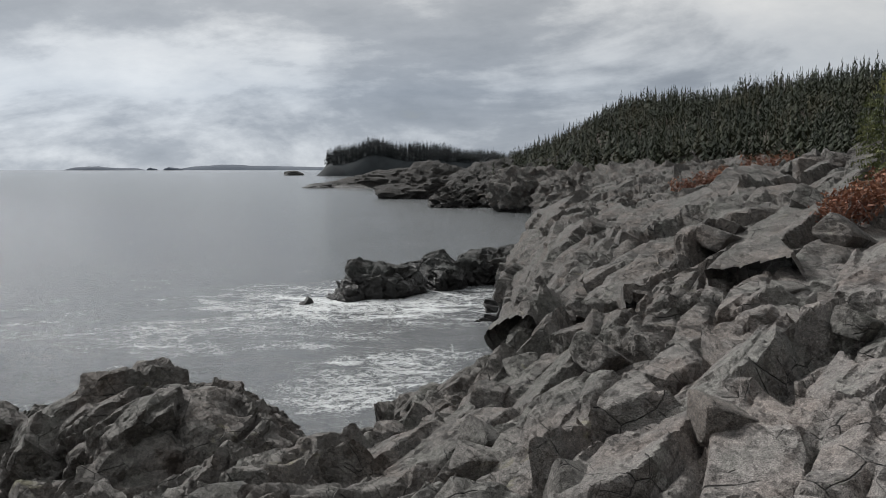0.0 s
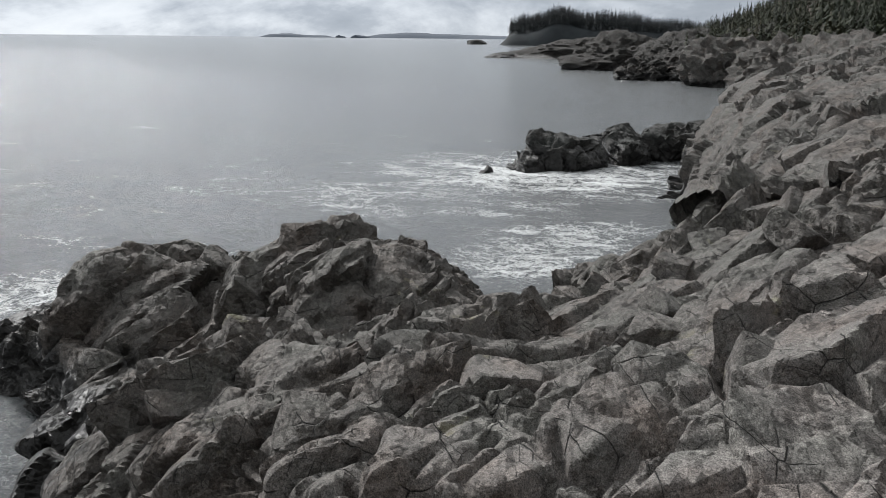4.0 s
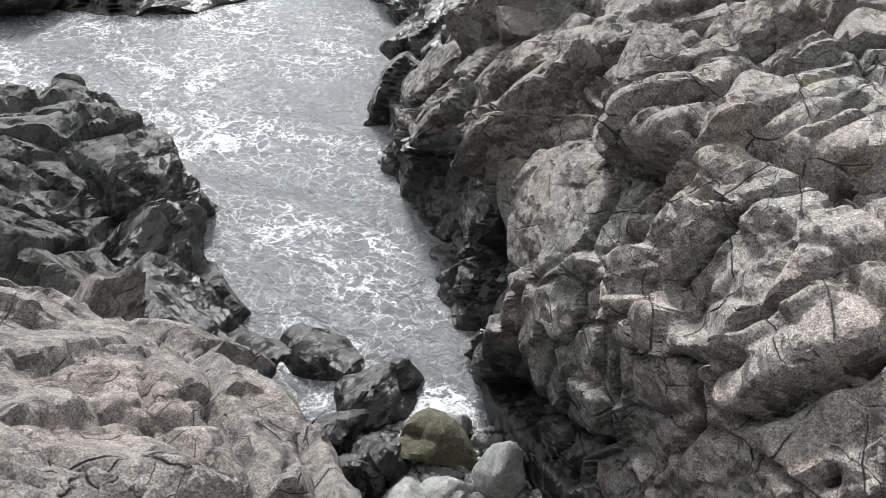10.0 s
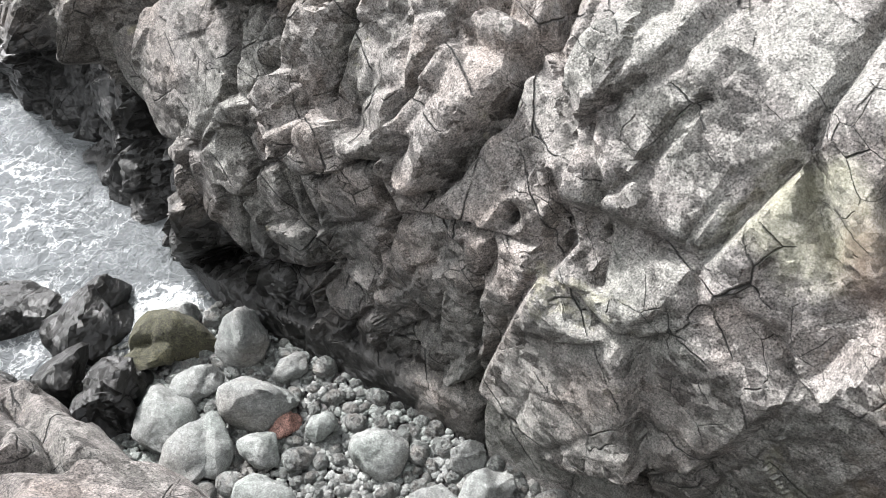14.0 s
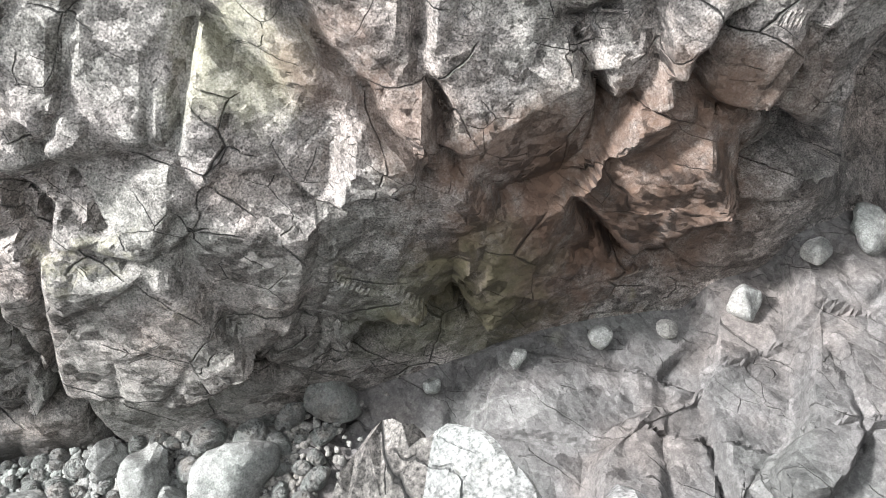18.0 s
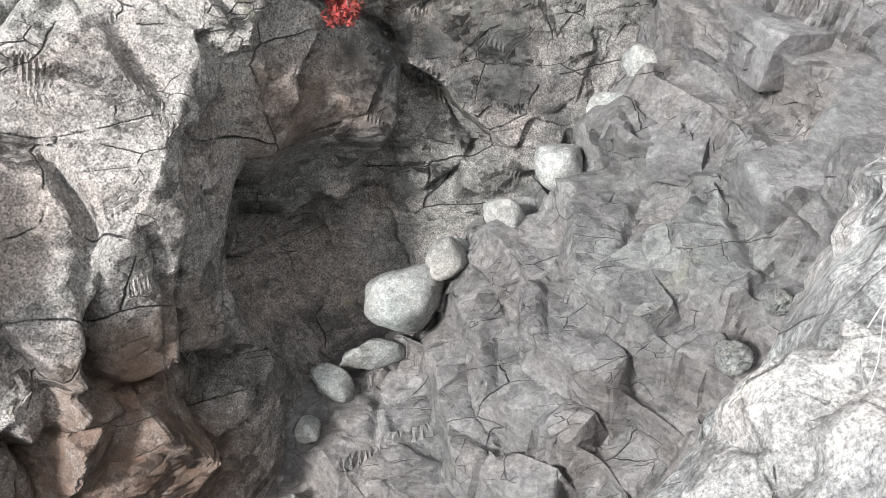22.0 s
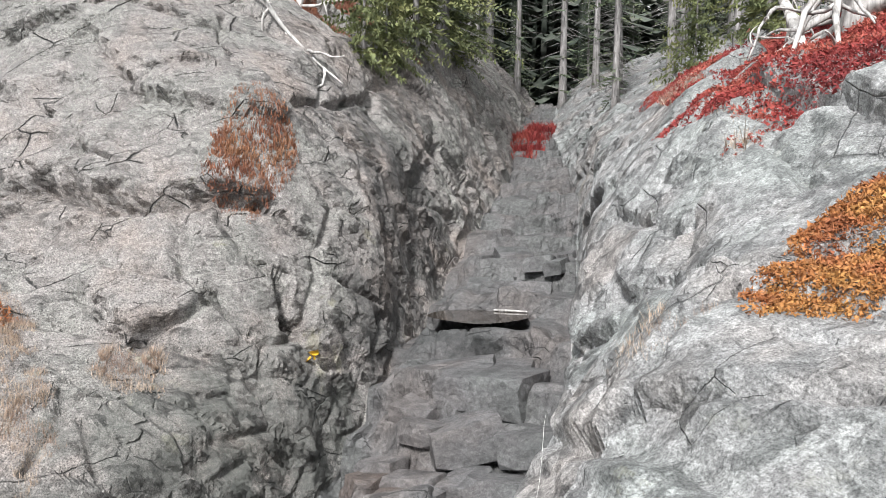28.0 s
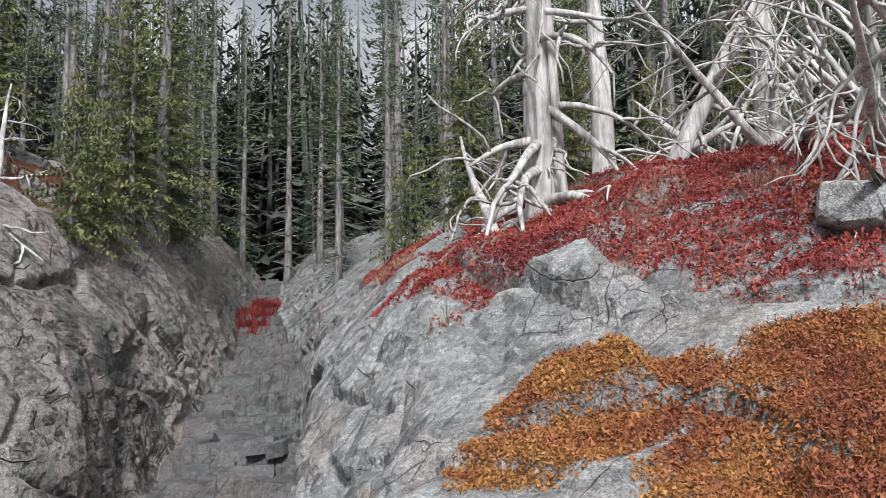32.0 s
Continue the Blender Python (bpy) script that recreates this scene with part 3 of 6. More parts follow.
# ---- materials ----
def material(name):
    m = bpy.data.materials.new(name)
    m.use_nodes = True
    return m, Nodes(m.node_tree)


def finish(n, color, rough, height=None, strength=0.3, distance=0.02, **more):
    ins = {"Base Color": color, "Roughness": rough}
    if height is not None:
        ins["Normal"] = n.add("ShaderNodeBump", {"Height": height, "Strength": strength, "Distance": distance}).outputs[0]
    ins.update(more)
    b = n.add("ShaderNodeBsdfPrincipled", ins)
    n.add("ShaderNodeOutputMaterial", {"Surface": b.outputs[0]})


def spot(n, pos, x, y, z, r, wobble=0.9):
    """A patch of ragged outline about a place: 1 within, 0 without."""
    d = n.add("ShaderNodeVectorMath", {0: pos, 1: (x, y, z)}, operation="DISTANCE").outputs["Value"]
    edge = n.math("ADD", n.math("DIVIDE", d, r), n.math("MULTIPLY", n.math("SUBTRACT", n.noise(pos, 1.8, 7, 0.65), 0.5), wobble * 2))
    return n.ramp(edge, (0.6, 1.0), (1.0, 0.0))


def rock_material(name, tones, tide=True, lichen=0.5, stains_and_shade=(), speckle=1.0, local=False, line_scale=0.9, seaward=None, jointed=0.0, chips=1.0):
    """tones: dark, middle and light rock. stains: (x, y, z, radius, colour, strength)."""
    m, n = material(name)
    pos = n.add("ShaderNodeTexCoord").outputs["Object"] if local else n.add("ShaderNodeNewGeometry").outputs["Position"]
    if local:
        pos = n.add("ShaderNodeVectorMath", {0: pos, 1: n.add("ShaderNodeCombineXYZ", {"X": n.math("MULTIPLY", n.add("ShaderNodeObjectInfo").outputs["Random"], 60.0)}).outputs[0]}, operation="ADD").outputs[0]
    broad = n.noise(pos, 0.6, 9, 0.72, 0.3)
    mid = n.noise(pos, 4.0, 8, 0.75, 0.2)
    grain = n.noise(pos, 22, 9, 0.78)
    speck = n.noise(pos, 75, 5, 0.8)
    c = n.ramp(n.math("ADD", n.math("MULTIPLY", broad, 0.6), n.math("MULTIPLY", mid, 0.4)), (0.32, tones[0]), (0.44, tones[1]), (0.56, tones[1]), (0.7, tones[2]))
    if seaward:
        # Colour darkens from the gully out to the point, standing in for backlight.
        out_ = n.add("ShaderNodeVectorMath", {0: pos, 1: (-0.682, 0.731, 0.0)}, operation="DOT_PRODUCT").outputs["Value"]
        turn = n.ramp(n.math("ADD", n.math("DIVIDE", out_, 20.0), n.math("MULTIPLY", broad, 0.25)), (0.22, 0.0), (0.5, 1.0))
        c = n.mix(turn, c, n.ramp(n.math("ADD", n.math("MULTIPLY", broad, 0.6), n.math("MULTIPLY", mid, 0.4)), (0.36, seaward[0]), (0.45, seaward[1]), (0.55, seaward[1]), (0.66, seaward[2])))
    c = n.mix(0.8, c, n.ramp(grain, (0.32, 0.5), (0.5, 1.0), (0.66, 1.5)), "MULTIPLY")
    c = n.mix(min(speckle, 1.0), c, n.ramp(speck, (0.38, 0.14), (0.47, 0.85), (0.53, 1.12), (0.62, 1.85)), "MULTIPLY")
    # Chips: every cell of a warped cellular pattern is a facet of its own tilt.
    wander = n.add("ShaderNodeVectorMath", {0: n.add("ShaderNodeTexNoise", {"Vector": pos, "Scale": 2.2, "Detail": 5, "Roughness": 0.6}).outputs["Color"], "Scale": 0.1}, operation="SCALE").outputs[0]
    bent = n.scaled(n.add("ShaderNodeVectorMath", {0: pos, 1: wander}, operation="ADD").outputs[0], 1.0, 0.6, 1.25, (18, 38, -20))
    facet = 0.0
    for scale_, tilt_ in ((3.6, 1.1), (9.0, 1.2), (24.0, 1.0)):
        v = n.add("ShaderNodeTexVoronoi", {"Vector": bent, "Scale": scale_})
        lean = n.add("ShaderNodeVectorMath", {0: v.outputs["Color"], 1: (0.5, 0.5, 0.5)}, operation="SUBTRACT").outputs[0]
        away = n.add("ShaderNodeVectorMath", {0: bent, 1: v.outputs["Position"]}, operation="SUBTRACT").outputs[0]
        facet = n.math("ADD", facet, n.math("MULTIPLY", n.add("ShaderNodeVectorMath", {0: lean, 1: away}, operation="DOT_PRODUCT").outputs["Value"], 18.0 * tilt_ * chips))
        # No two faces weather quite alike.
        c = n.mix(0.5, c, n.ramp(n.add("ShaderNodeSeparateColor", {"Color": v.outputs["Color"]}).outputs["Red"], (0.0, 0.72), (1.0, 1.3)), "MULTIPLY")
    hue = n.noise(pos, 0.9, 4, 0.6)
    c = n.mix(0.55, c, n.ramp(hue, (0.38, (0.93, 1.02, 0.98)), (0.5, (1.0, 1.0, 1.0)), (0.66, (1.12, 0.98, 0.9))), "MULTIPLY")
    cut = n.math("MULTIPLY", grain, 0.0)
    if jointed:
        # Hairline joints too thin to mesh, in two sizes; their dark gaps are painted.
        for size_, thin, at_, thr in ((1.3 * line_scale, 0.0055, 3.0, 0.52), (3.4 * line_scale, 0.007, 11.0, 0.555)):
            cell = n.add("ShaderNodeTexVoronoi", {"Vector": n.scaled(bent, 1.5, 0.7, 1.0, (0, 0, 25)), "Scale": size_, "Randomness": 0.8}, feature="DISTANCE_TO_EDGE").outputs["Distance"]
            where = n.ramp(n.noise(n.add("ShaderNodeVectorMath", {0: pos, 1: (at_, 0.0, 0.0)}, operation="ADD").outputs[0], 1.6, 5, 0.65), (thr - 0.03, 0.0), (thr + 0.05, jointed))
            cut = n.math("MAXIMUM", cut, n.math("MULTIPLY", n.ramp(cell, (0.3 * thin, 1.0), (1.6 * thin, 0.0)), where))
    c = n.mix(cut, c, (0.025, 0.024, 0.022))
    if lichen:
        pale = n.ramp(n.noise(pos, 5.0, 10, 0.8, 0.3), (0.57, 0.0), (0.64, lichen))
        c = n.mix(pale, c, (0.5, 0.5, 0.44))
        yellow = n.ramp(n.noise(n.add("ShaderNodeVectorMath", {0: pos, 1: (31.0, 7.0, 3.0)}, operation="ADD").outputs[0], 1.1, 8, 0.7, 0.4), (0.63, 0.0), (0.68, lichen))
        c = n.mix(yellow, c, (0.42, 0.40, 0.20))
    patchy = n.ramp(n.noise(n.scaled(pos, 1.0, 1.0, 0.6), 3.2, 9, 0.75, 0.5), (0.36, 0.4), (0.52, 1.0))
    for x, y, z, r, tint, strength in stains_and_shade:
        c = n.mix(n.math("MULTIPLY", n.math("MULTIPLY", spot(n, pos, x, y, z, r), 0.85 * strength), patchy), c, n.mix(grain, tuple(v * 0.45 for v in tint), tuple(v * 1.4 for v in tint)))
    rough = 0.86
    if tide:
        z = n.add("ShaderNodeSeparateXYZ", {"Vector": n.add("ShaderNodeNewGeometry").outputs["Position"]}).outputs["Z"]
        reach = 2.6
        if seaward:
            reach = n.ramp(n.math("DIVIDE", out_, 20.0), (0.1, 0.8), (0.3, 3.1))
        edge = n.math("SUBTRACT", z, n.math("MULTIPLY", n.noise(pos, 1.1, 6, 0.62), reach))
        wet = n.ramp(n.math("ADD", n.math("MULTIPLY", edge, 0.4), 0.6), (0.42, 1.0), (0.6, 0.0))
        c = n.mix(wet, c, n.mix(grain, (0.006, 0.006, 0.006), (0.035, 0.033, 0.03)))
        rough = n.math("SUBTRACT", 0.86, n.math("MULTIPLY", wet, 0.42))
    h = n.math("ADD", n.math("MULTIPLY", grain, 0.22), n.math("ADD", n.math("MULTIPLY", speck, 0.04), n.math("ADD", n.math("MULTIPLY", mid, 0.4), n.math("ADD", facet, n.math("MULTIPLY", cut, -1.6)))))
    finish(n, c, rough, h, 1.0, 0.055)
    return m


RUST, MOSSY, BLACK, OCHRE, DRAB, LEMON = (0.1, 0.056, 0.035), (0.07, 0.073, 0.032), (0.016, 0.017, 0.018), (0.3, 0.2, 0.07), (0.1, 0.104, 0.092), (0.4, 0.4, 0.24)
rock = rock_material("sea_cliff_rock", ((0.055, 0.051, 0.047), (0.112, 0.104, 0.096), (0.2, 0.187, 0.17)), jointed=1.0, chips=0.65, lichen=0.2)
# BLACK spots: wet rock, with the undercut slot's shade painted in.
cliff = rock_material("gully_wall_rock", ((0.135, 0.125, 0.117), (0.212, 0.196, 0.184), (0.275, 0.254, 0.24)), jointed=1.0, lichen=0.2, seaward=((0.062, 0.057, 0.053), (0.118, 0.109, 0.1), (0.185, 0.17, 0.155)), stains_and_shade=[
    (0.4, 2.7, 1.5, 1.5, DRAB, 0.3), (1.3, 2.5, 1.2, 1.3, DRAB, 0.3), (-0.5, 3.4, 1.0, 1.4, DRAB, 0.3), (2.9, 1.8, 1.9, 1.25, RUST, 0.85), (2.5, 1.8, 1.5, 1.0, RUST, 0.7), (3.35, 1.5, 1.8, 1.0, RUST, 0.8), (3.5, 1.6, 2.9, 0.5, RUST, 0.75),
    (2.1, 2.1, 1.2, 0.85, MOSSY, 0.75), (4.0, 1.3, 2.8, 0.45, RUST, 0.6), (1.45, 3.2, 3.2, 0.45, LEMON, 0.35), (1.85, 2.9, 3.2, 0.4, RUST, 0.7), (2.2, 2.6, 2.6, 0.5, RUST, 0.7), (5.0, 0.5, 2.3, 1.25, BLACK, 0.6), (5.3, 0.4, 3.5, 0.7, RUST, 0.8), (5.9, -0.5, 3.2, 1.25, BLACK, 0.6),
    # The last three DRAB spots tone the inland bank down.
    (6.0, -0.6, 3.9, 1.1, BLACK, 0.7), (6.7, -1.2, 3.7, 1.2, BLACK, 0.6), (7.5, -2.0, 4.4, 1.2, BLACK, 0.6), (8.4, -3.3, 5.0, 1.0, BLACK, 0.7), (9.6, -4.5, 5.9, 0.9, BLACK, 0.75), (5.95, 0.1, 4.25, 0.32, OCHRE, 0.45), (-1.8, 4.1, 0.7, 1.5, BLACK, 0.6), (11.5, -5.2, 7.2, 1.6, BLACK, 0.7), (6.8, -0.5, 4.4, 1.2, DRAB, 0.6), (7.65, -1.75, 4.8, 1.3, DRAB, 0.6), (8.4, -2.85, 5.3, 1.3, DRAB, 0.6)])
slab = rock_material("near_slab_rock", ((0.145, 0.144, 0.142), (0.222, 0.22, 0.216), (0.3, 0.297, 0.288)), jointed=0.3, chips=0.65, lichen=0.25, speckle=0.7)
bedrock = rock_material("gully_bed_rock", ((0.075, 0.072, 0.071), (0.107, 0.103, 0.102), (0.14, 0.135, 0.133)), jointed=0.35, tide=False, lichen=0.06, speckle=0.3, chips=0.45, line_scale=1.6, stains_and_shade=[(9.5, -5.6, 5.9, 1.0, BLACK, 0.6), (7.4, -3.6, 4.6, 0.6, RUST, 0.5)])
# Pink granite toned below the wall rock; its bank's shade is in the colour.
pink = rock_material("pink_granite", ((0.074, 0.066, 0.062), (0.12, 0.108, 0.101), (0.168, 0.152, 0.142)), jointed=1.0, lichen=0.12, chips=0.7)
slate = rock_material("slate", ((0.078, 0.075, 0.075), (0.11, 0.106, 0.106), (0.145, 0.14, 0.139)), tide=False, lichen=0.04, speckle=0.2, chips=0.3)
dark_head = rock_material("dark_headland_rock", ((0.02, 0.02, 0.019), (0.045, 0.042, 0.038), (0.085, 0.078, 0.07)), lichen=0.0)
block_rock = rock_material("block_rock", ((0.14, 0.14, 0.137), (0.26, 0.26, 0.254), (0.385, 0.38, 0.367)), lichen=0.5)
stone = rock_material("beach_stone", ((0.11, 0.117, 0.113), (0.2, 0.204, 0.196), (0.31, 0.303, 0.288)), tide=False, lichen=0.0, local=True, chips=0.35, speckle=0.5)
wet_stone = rock_material("wet_stone", ((0.02, 0.021, 0.02), (0.045, 0.046, 0.043), (0.08, 0.078, 0.07)), tide=True, lichen=0.0)
red_stone = rock_material("red_stone", ((0.2, 0.11, 0.09), (0.3, 0.17, 0.14), (0.38, 0.22, 0.18)), tide=False, lichen=0.0, local=True, chips=0.35)
gold_stone = rock_material("weedy_stone", ((0.02, 0.02, 0.014), (0.048, 0.045, 0.026), (0.09, 0.08, 0.046)), tide=False, lichen=0.0, local=True, chips=0.35)

m_sea, n = material("sea_water")
pos = n.add("ShaderNodeNewGeometry").outputs["Position"]
foam_amount = n.add("ShaderNodeAttribute", attribute_name="foam").outputs["Fac"]
drift = n.add("ShaderNodeTexNoise", {"Vector": pos, "Scale": 0.3, "Detail": 5, "Roughness": 0.6}).outputs["Color"]
swirl = n.add("ShaderNodeVectorMath", {0: pos, 1: n.add("ShaderNodeVectorMath", {0: drift, "Scale": 3.0}, operation="SCALE").outputs[0]}, operation="ADD").outputs[0]
curl = n.add("ShaderNodeTexNoise", {"Vector": pos, "Scale": 1.4, "Detail": 6, "Roughness": 0.65}).outputs["Color"]
lace = n.add("ShaderNodeTexVoronoi", {"Vector": n.add("ShaderNodeVectorMath", {0: swirl, 1: curl}, operation="ADD").outputs[0], "Scale": 1.3}, feature="DISTANCE_TO_EDGE").outputs["Distance"]
lace3 = n.add("ShaderNodeTexVoronoi", {"Vector": n.add("ShaderNodeVectorMath", {0: swirl, 1: curl}, operation="ADD").outputs[0], "Scale": 10.0}, feature="DISTANCE_TO_EDGE").outputs["Distance"]
lace2 = n.add("ShaderNodeTexVoronoi", {"Vector": n.add("ShaderNodeVectorMath", {0: swirl, 1: curl}, operation="ADD").outputs[0], "Scale": 4.0}, feature="DISTANCE_TO_EDGE").outputs["Distance"]
patch = n.noise(n.scaled(swirl, 0.45, 1.0, 1, (0, 0, 8)), 0.55, 9, 0.7, 0.4)
veil = n.math("SUBTRACT", n.math("ADD", n.math("MULTIPLY", foam_amount, 0.85), n.math("MULTIPLY", n.math("SUBTRACT", patch, 0.5), 1.9)), n.math("ADD", 0.27, n.math("ADD", n.math("MULTIPLY", lace, 0.8), n.math("ADD", n.math("MULTIPLY", lace2, 0.8), n.math("MULTIPLY", lace3, 0.9)))))
foam = n.ramp(veil, (-0.0, 0.0), (0.1, 0.35), (0.4, 1.0))
thread = n.math("MULTIPLY", n.ramp(lace2, (0.0, 0.4), (0.03, 0.16), (0.08, 0.0)), n.math("MULTIPLY", n.ramp(foam_amount, (0.3, 0.15), (0.55, 1.0)), n.ramp(patch, (0.36, 0.0), (0.5, 1.0))))
foam = n.math("MAXIMUM", foam, thread)
ripple = n.math("ADD", n.noise(n.scaled(pos, 1.0, 2.0, 1, (0, 0, 15)), 1.3, 7, 0.62, 0.6), n.math("ADD", n.math("MULTIPLY", n.noise(pos, 4.0, 6, 0.65, 1.6), 0.55), n.math("MULTIPLY", n.noise(pos, 11.0, 4, 0.6, 1.0), 0.16)))
deep = n.mix(n.noise(pos, 0.06, 3), (0.112, 0.119, 0.123), (0.156, 0.165, 0.169))
c = n.mix(foam, deep, (0.78, 0.8, 0.8))
finish(n, c, n.math("ADD", 0.16, n.math("MULTIPLY", foam, 0.6)), ripple, 0.9, 0.16, **{"IOR": 1.33})


def leafy(name, tones, rough=0.75, scale=1.5):
    """Foliage: colour drifts from clump to clump and from tuft to tuft."""
    m, n = material(name)
    pos = n.add("ShaderNodeNewGeometry")
    c = n.ramp(n.noise(pos.outputs["Position"], scale, 5, 0.65), (0.36, tones[0]), (0.5, tones[1]), (0.64, tones[2]))
    c = n.mix(0.8, c, n.ramp(pos.outputs["Random Per Island"], (0.0, 0.55), (1.0, 1.45)), "MULTIPLY")
    finish(n, c, rough)
    return m


m_needle = leafy("spruce_needles", ((0.06, 0.085, 0.05), (0.1, 0.125, 0.072), (0.16, 0.178, 0.1)))
m_bright = leafy("young_spruce_needles", ((0.062, 0.076, 0.03), (0.11, 0.126, 0.046), (0.195, 0.2, 0.075)))
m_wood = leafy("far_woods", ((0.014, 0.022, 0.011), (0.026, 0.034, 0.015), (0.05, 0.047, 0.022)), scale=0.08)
m_inland = leafy("inland_woods", ((0.045, 0.058, 0.044), (0.075, 0.088, 0.068), (0.13, 0.128, 0.11)), scale=0.3)
# Spruce again, with the blue of distance haze mixed into its colour.
m_haze_wood = leafy("haze_tinted_woods", ((0.011, 0.016, 0.018), (0.016, 0.022, 0.024), (0.022, 0.028, 0.03)), scale=0.01)
m_red = leafy("red_heath", ((0.16, 0.018, 0.018), (0.26, 0.036, 0.03), (0.32, 0.085, 0.055)))
m_orange = leafy("orange_crowberry", ((0.2, 0.055, 0.025), (0.29, 0.105, 0.035), (0.36, 0.18, 0.05)))
m_brown = leafy("brown_heather", ((0.14, 0.05, 0.03), (0.22, 0.09, 0.05), (0.3, 0.15, 0.08)))
m_straw = leafy("dry_grass", ((0.24, 0.16, 0.12), (0.36, 0.27, 0.2), (0.46, 0.39, 0.32)))


def wood_material(name, tones, stretch=0.12):
    m, n = material(name)
    pos = n.add("ShaderNodeTexCoord").outputs["Object"]
    g = n.noise(n.scaled(pos, 1, 1, stretch), 16, 7, 0.7, 0.5)
    c = n.ramp(g, (0.36, tones[0]), (0.5, tones[1]), (0.62, tones[2]))
    c = n.mix(0.5, c, n.ramp(n.noise(pos, 2.5, 4), (0.35, 0.6), (0.6, 1.2)), "MULTIPLY")
    finish(n, c, 0.8, g, 0.6, 0.01)
    return m


m_bark = wood_material("spruce_bark", ((0.1, 0.093, 0.088), (0.19, 0.178, 0.17), (0.31, 0.295, 0.285)))
m_silver = wood_material("weathered_wood", ((0.2, 0.185, 0.17), (0.42, 0.40, 0.38), (0.6, 0.58, 0.55)))

m_floor, n = material("forest_floor")
pos = n.add("ShaderNodeNewGeometry").outputs["Position"]
g = n.noise(pos, 2.5, 8, 0.7)
finish(n, n.ramp(g, (0.35, (0.03, 0.026, 0.02)), (0.5, (0.07, 0.058, 0.045)), (0.65, (0.12, 0.08, 0.06))), 0.95, g, 0.8, 0.1)

# ---- the shore ----
def steps(*legs):
    """Places from leg to leg: (start, end, spacing)."""
    out = []
    for a, b, gap in legs:
        out.extend(np.arange(a, b - 1e-6, gap))
    return np.array(out + [legs[-1][1]])


def evenly(at, count, near_far):
    """Lines across a bank for each row: places from 0 to 1, even along the slope, closer near the gully."""
    dense = np.linspace(0, 1, 400)
    nn = at(dense[None])
    zz = height(LS0 * TO_SEA[0] + nn * ACROSS[0], LS0 * TO_SEA[1] + nn * ACROSS[1])
    run = np.hypot(np.diff(nn, axis=1), np.diff(zz, axis=1)) / (1 + near_far * np.abs(nn[:, 1:] - nn[:, :1]))
    run = np.concatenate([np.zeros((len(nn), 1)), np.cumsum(run, 1)], 1)
    run /= run[:, -1:]
    for _ in range(6):
        run[1:-1] = (run[:-2] + run[1:-1] * 2 + run[2:]) / 4
    return np.array([np.interp(np.linspace(0, 1, count), r, dense) for r in run])


S_LINES = steps((-32, -16, 0.2), (-16, -12, 0.08), (-12, -7, 0.038), (-7, 8, 0.028), (8, 9.5, 0.04), (9.5, 22, 0.055), (22, 25, 0.15))
LS0 = S_LINES[:, None]
foot1, foot2 = gully(LS0, 1), gully(LS0, 2)
near_n = foot1 - 16 * evenly(lambda k: foot1 - 16 * k, 260, 0.35)[:, :0:-1]
bed_n = foot1 + (foot2 - foot1) * np.linspace(0, 1, 84)[None]
far_n = foot2 + 13 * evenly(lambda k: foot2 + 13 * k, 430, 0.5)[:, 1:]
LN = np.concatenate([near_n, bed_n, far_n], 1)
LS = np.repeat(LS0, LN.shape[1], 1)
near_count, bed_count = near_n.shape[1], bed_n.shape[1]
GX, GY = LS * TO_SEA[0] + LN * ACROSS[0], LS * TO_SEA[1] + LN * ACROSS[1]
between = (LN > foot1 - 0.1) & (LN < foot2 + 0.1)
calm = spread(np.where(between, 0.1, 1.0)[..., None], 8)[..., 0]
# The slabs inland of the camera and the tall face across from it are massive; the seaward rock is broken.
massive = 0.66 * smooth(0.2, -1.5, LS) * (LN < foot1 + 0.1)
massive = np.maximum(massive, 0.62 * smooth(-3.5, -6, LS) * (LN > foot2))
massive = np.maximum(massive, 0.5 * smooth(-4, -2.5, LS) * smooth(5.5, 3.5, LS) * smooth(0.1, 0.4, LN - foot2) * smooth(3.5, 2.2, LN - foot2))
massive = np.maximum(massive, 0.55 * smooth(-0.5, 0.8, LS) * smooth(6.5, 5.0, LS) * (LN < foot1))
calm = calm * (1 - spread(massive[..., None], 6)[..., 0])
slabby = spread(np.where((LN > foot1) & (LN < foot2), smooth(2.2, 0.8, LS), 0.0)[..., None], 4)[..., 0]
GX, GY, GZ = rocky(GX, GY, calm, flags=slabby)
c1, c2 = near_count, near_count + bed_count - 1
r1, r2 = int(np.searchsorted(S_LINES, -0.2)), int(np.searchsorted(S_LINES, 6.6))
for name, label, rows_, skin in (("rock_bank_near", "pale grey lichened rock slabs of the near bank", slice(0, r1 + 1), slab), ("rock_bank_seaward", "pinkish granite blocks above the gully mouth", slice(r1, r2 + 1), pink), ("rock_point_near", "black wet rock point at the gully mouth", slice(r2, None), wet_stone)):
    sheet_object(name, label, GX[rows_, : c1 + 1], GY[rows_, : c1 + 1], GZ[rows_, : c1 + 1], skin)
sheet_object("gully_bed", "smooth grey stepped bedrock on the gully floor", GX[:, c1 : c2 + 1], GY[:, c1 : c2 + 1], GZ[:, c1 : c2 + 1], bedrock)
r3 = int(np.searchsorted(S_LINES, 7.2))
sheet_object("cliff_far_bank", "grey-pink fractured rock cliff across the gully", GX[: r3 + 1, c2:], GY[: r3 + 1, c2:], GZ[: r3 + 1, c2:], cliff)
sheet_object("rock_point_far", "dark grey fractured rock point running into the sea", GX[r3:, c2:], GY[r3:, c2:], GZ[r3:, c2:], cliff)

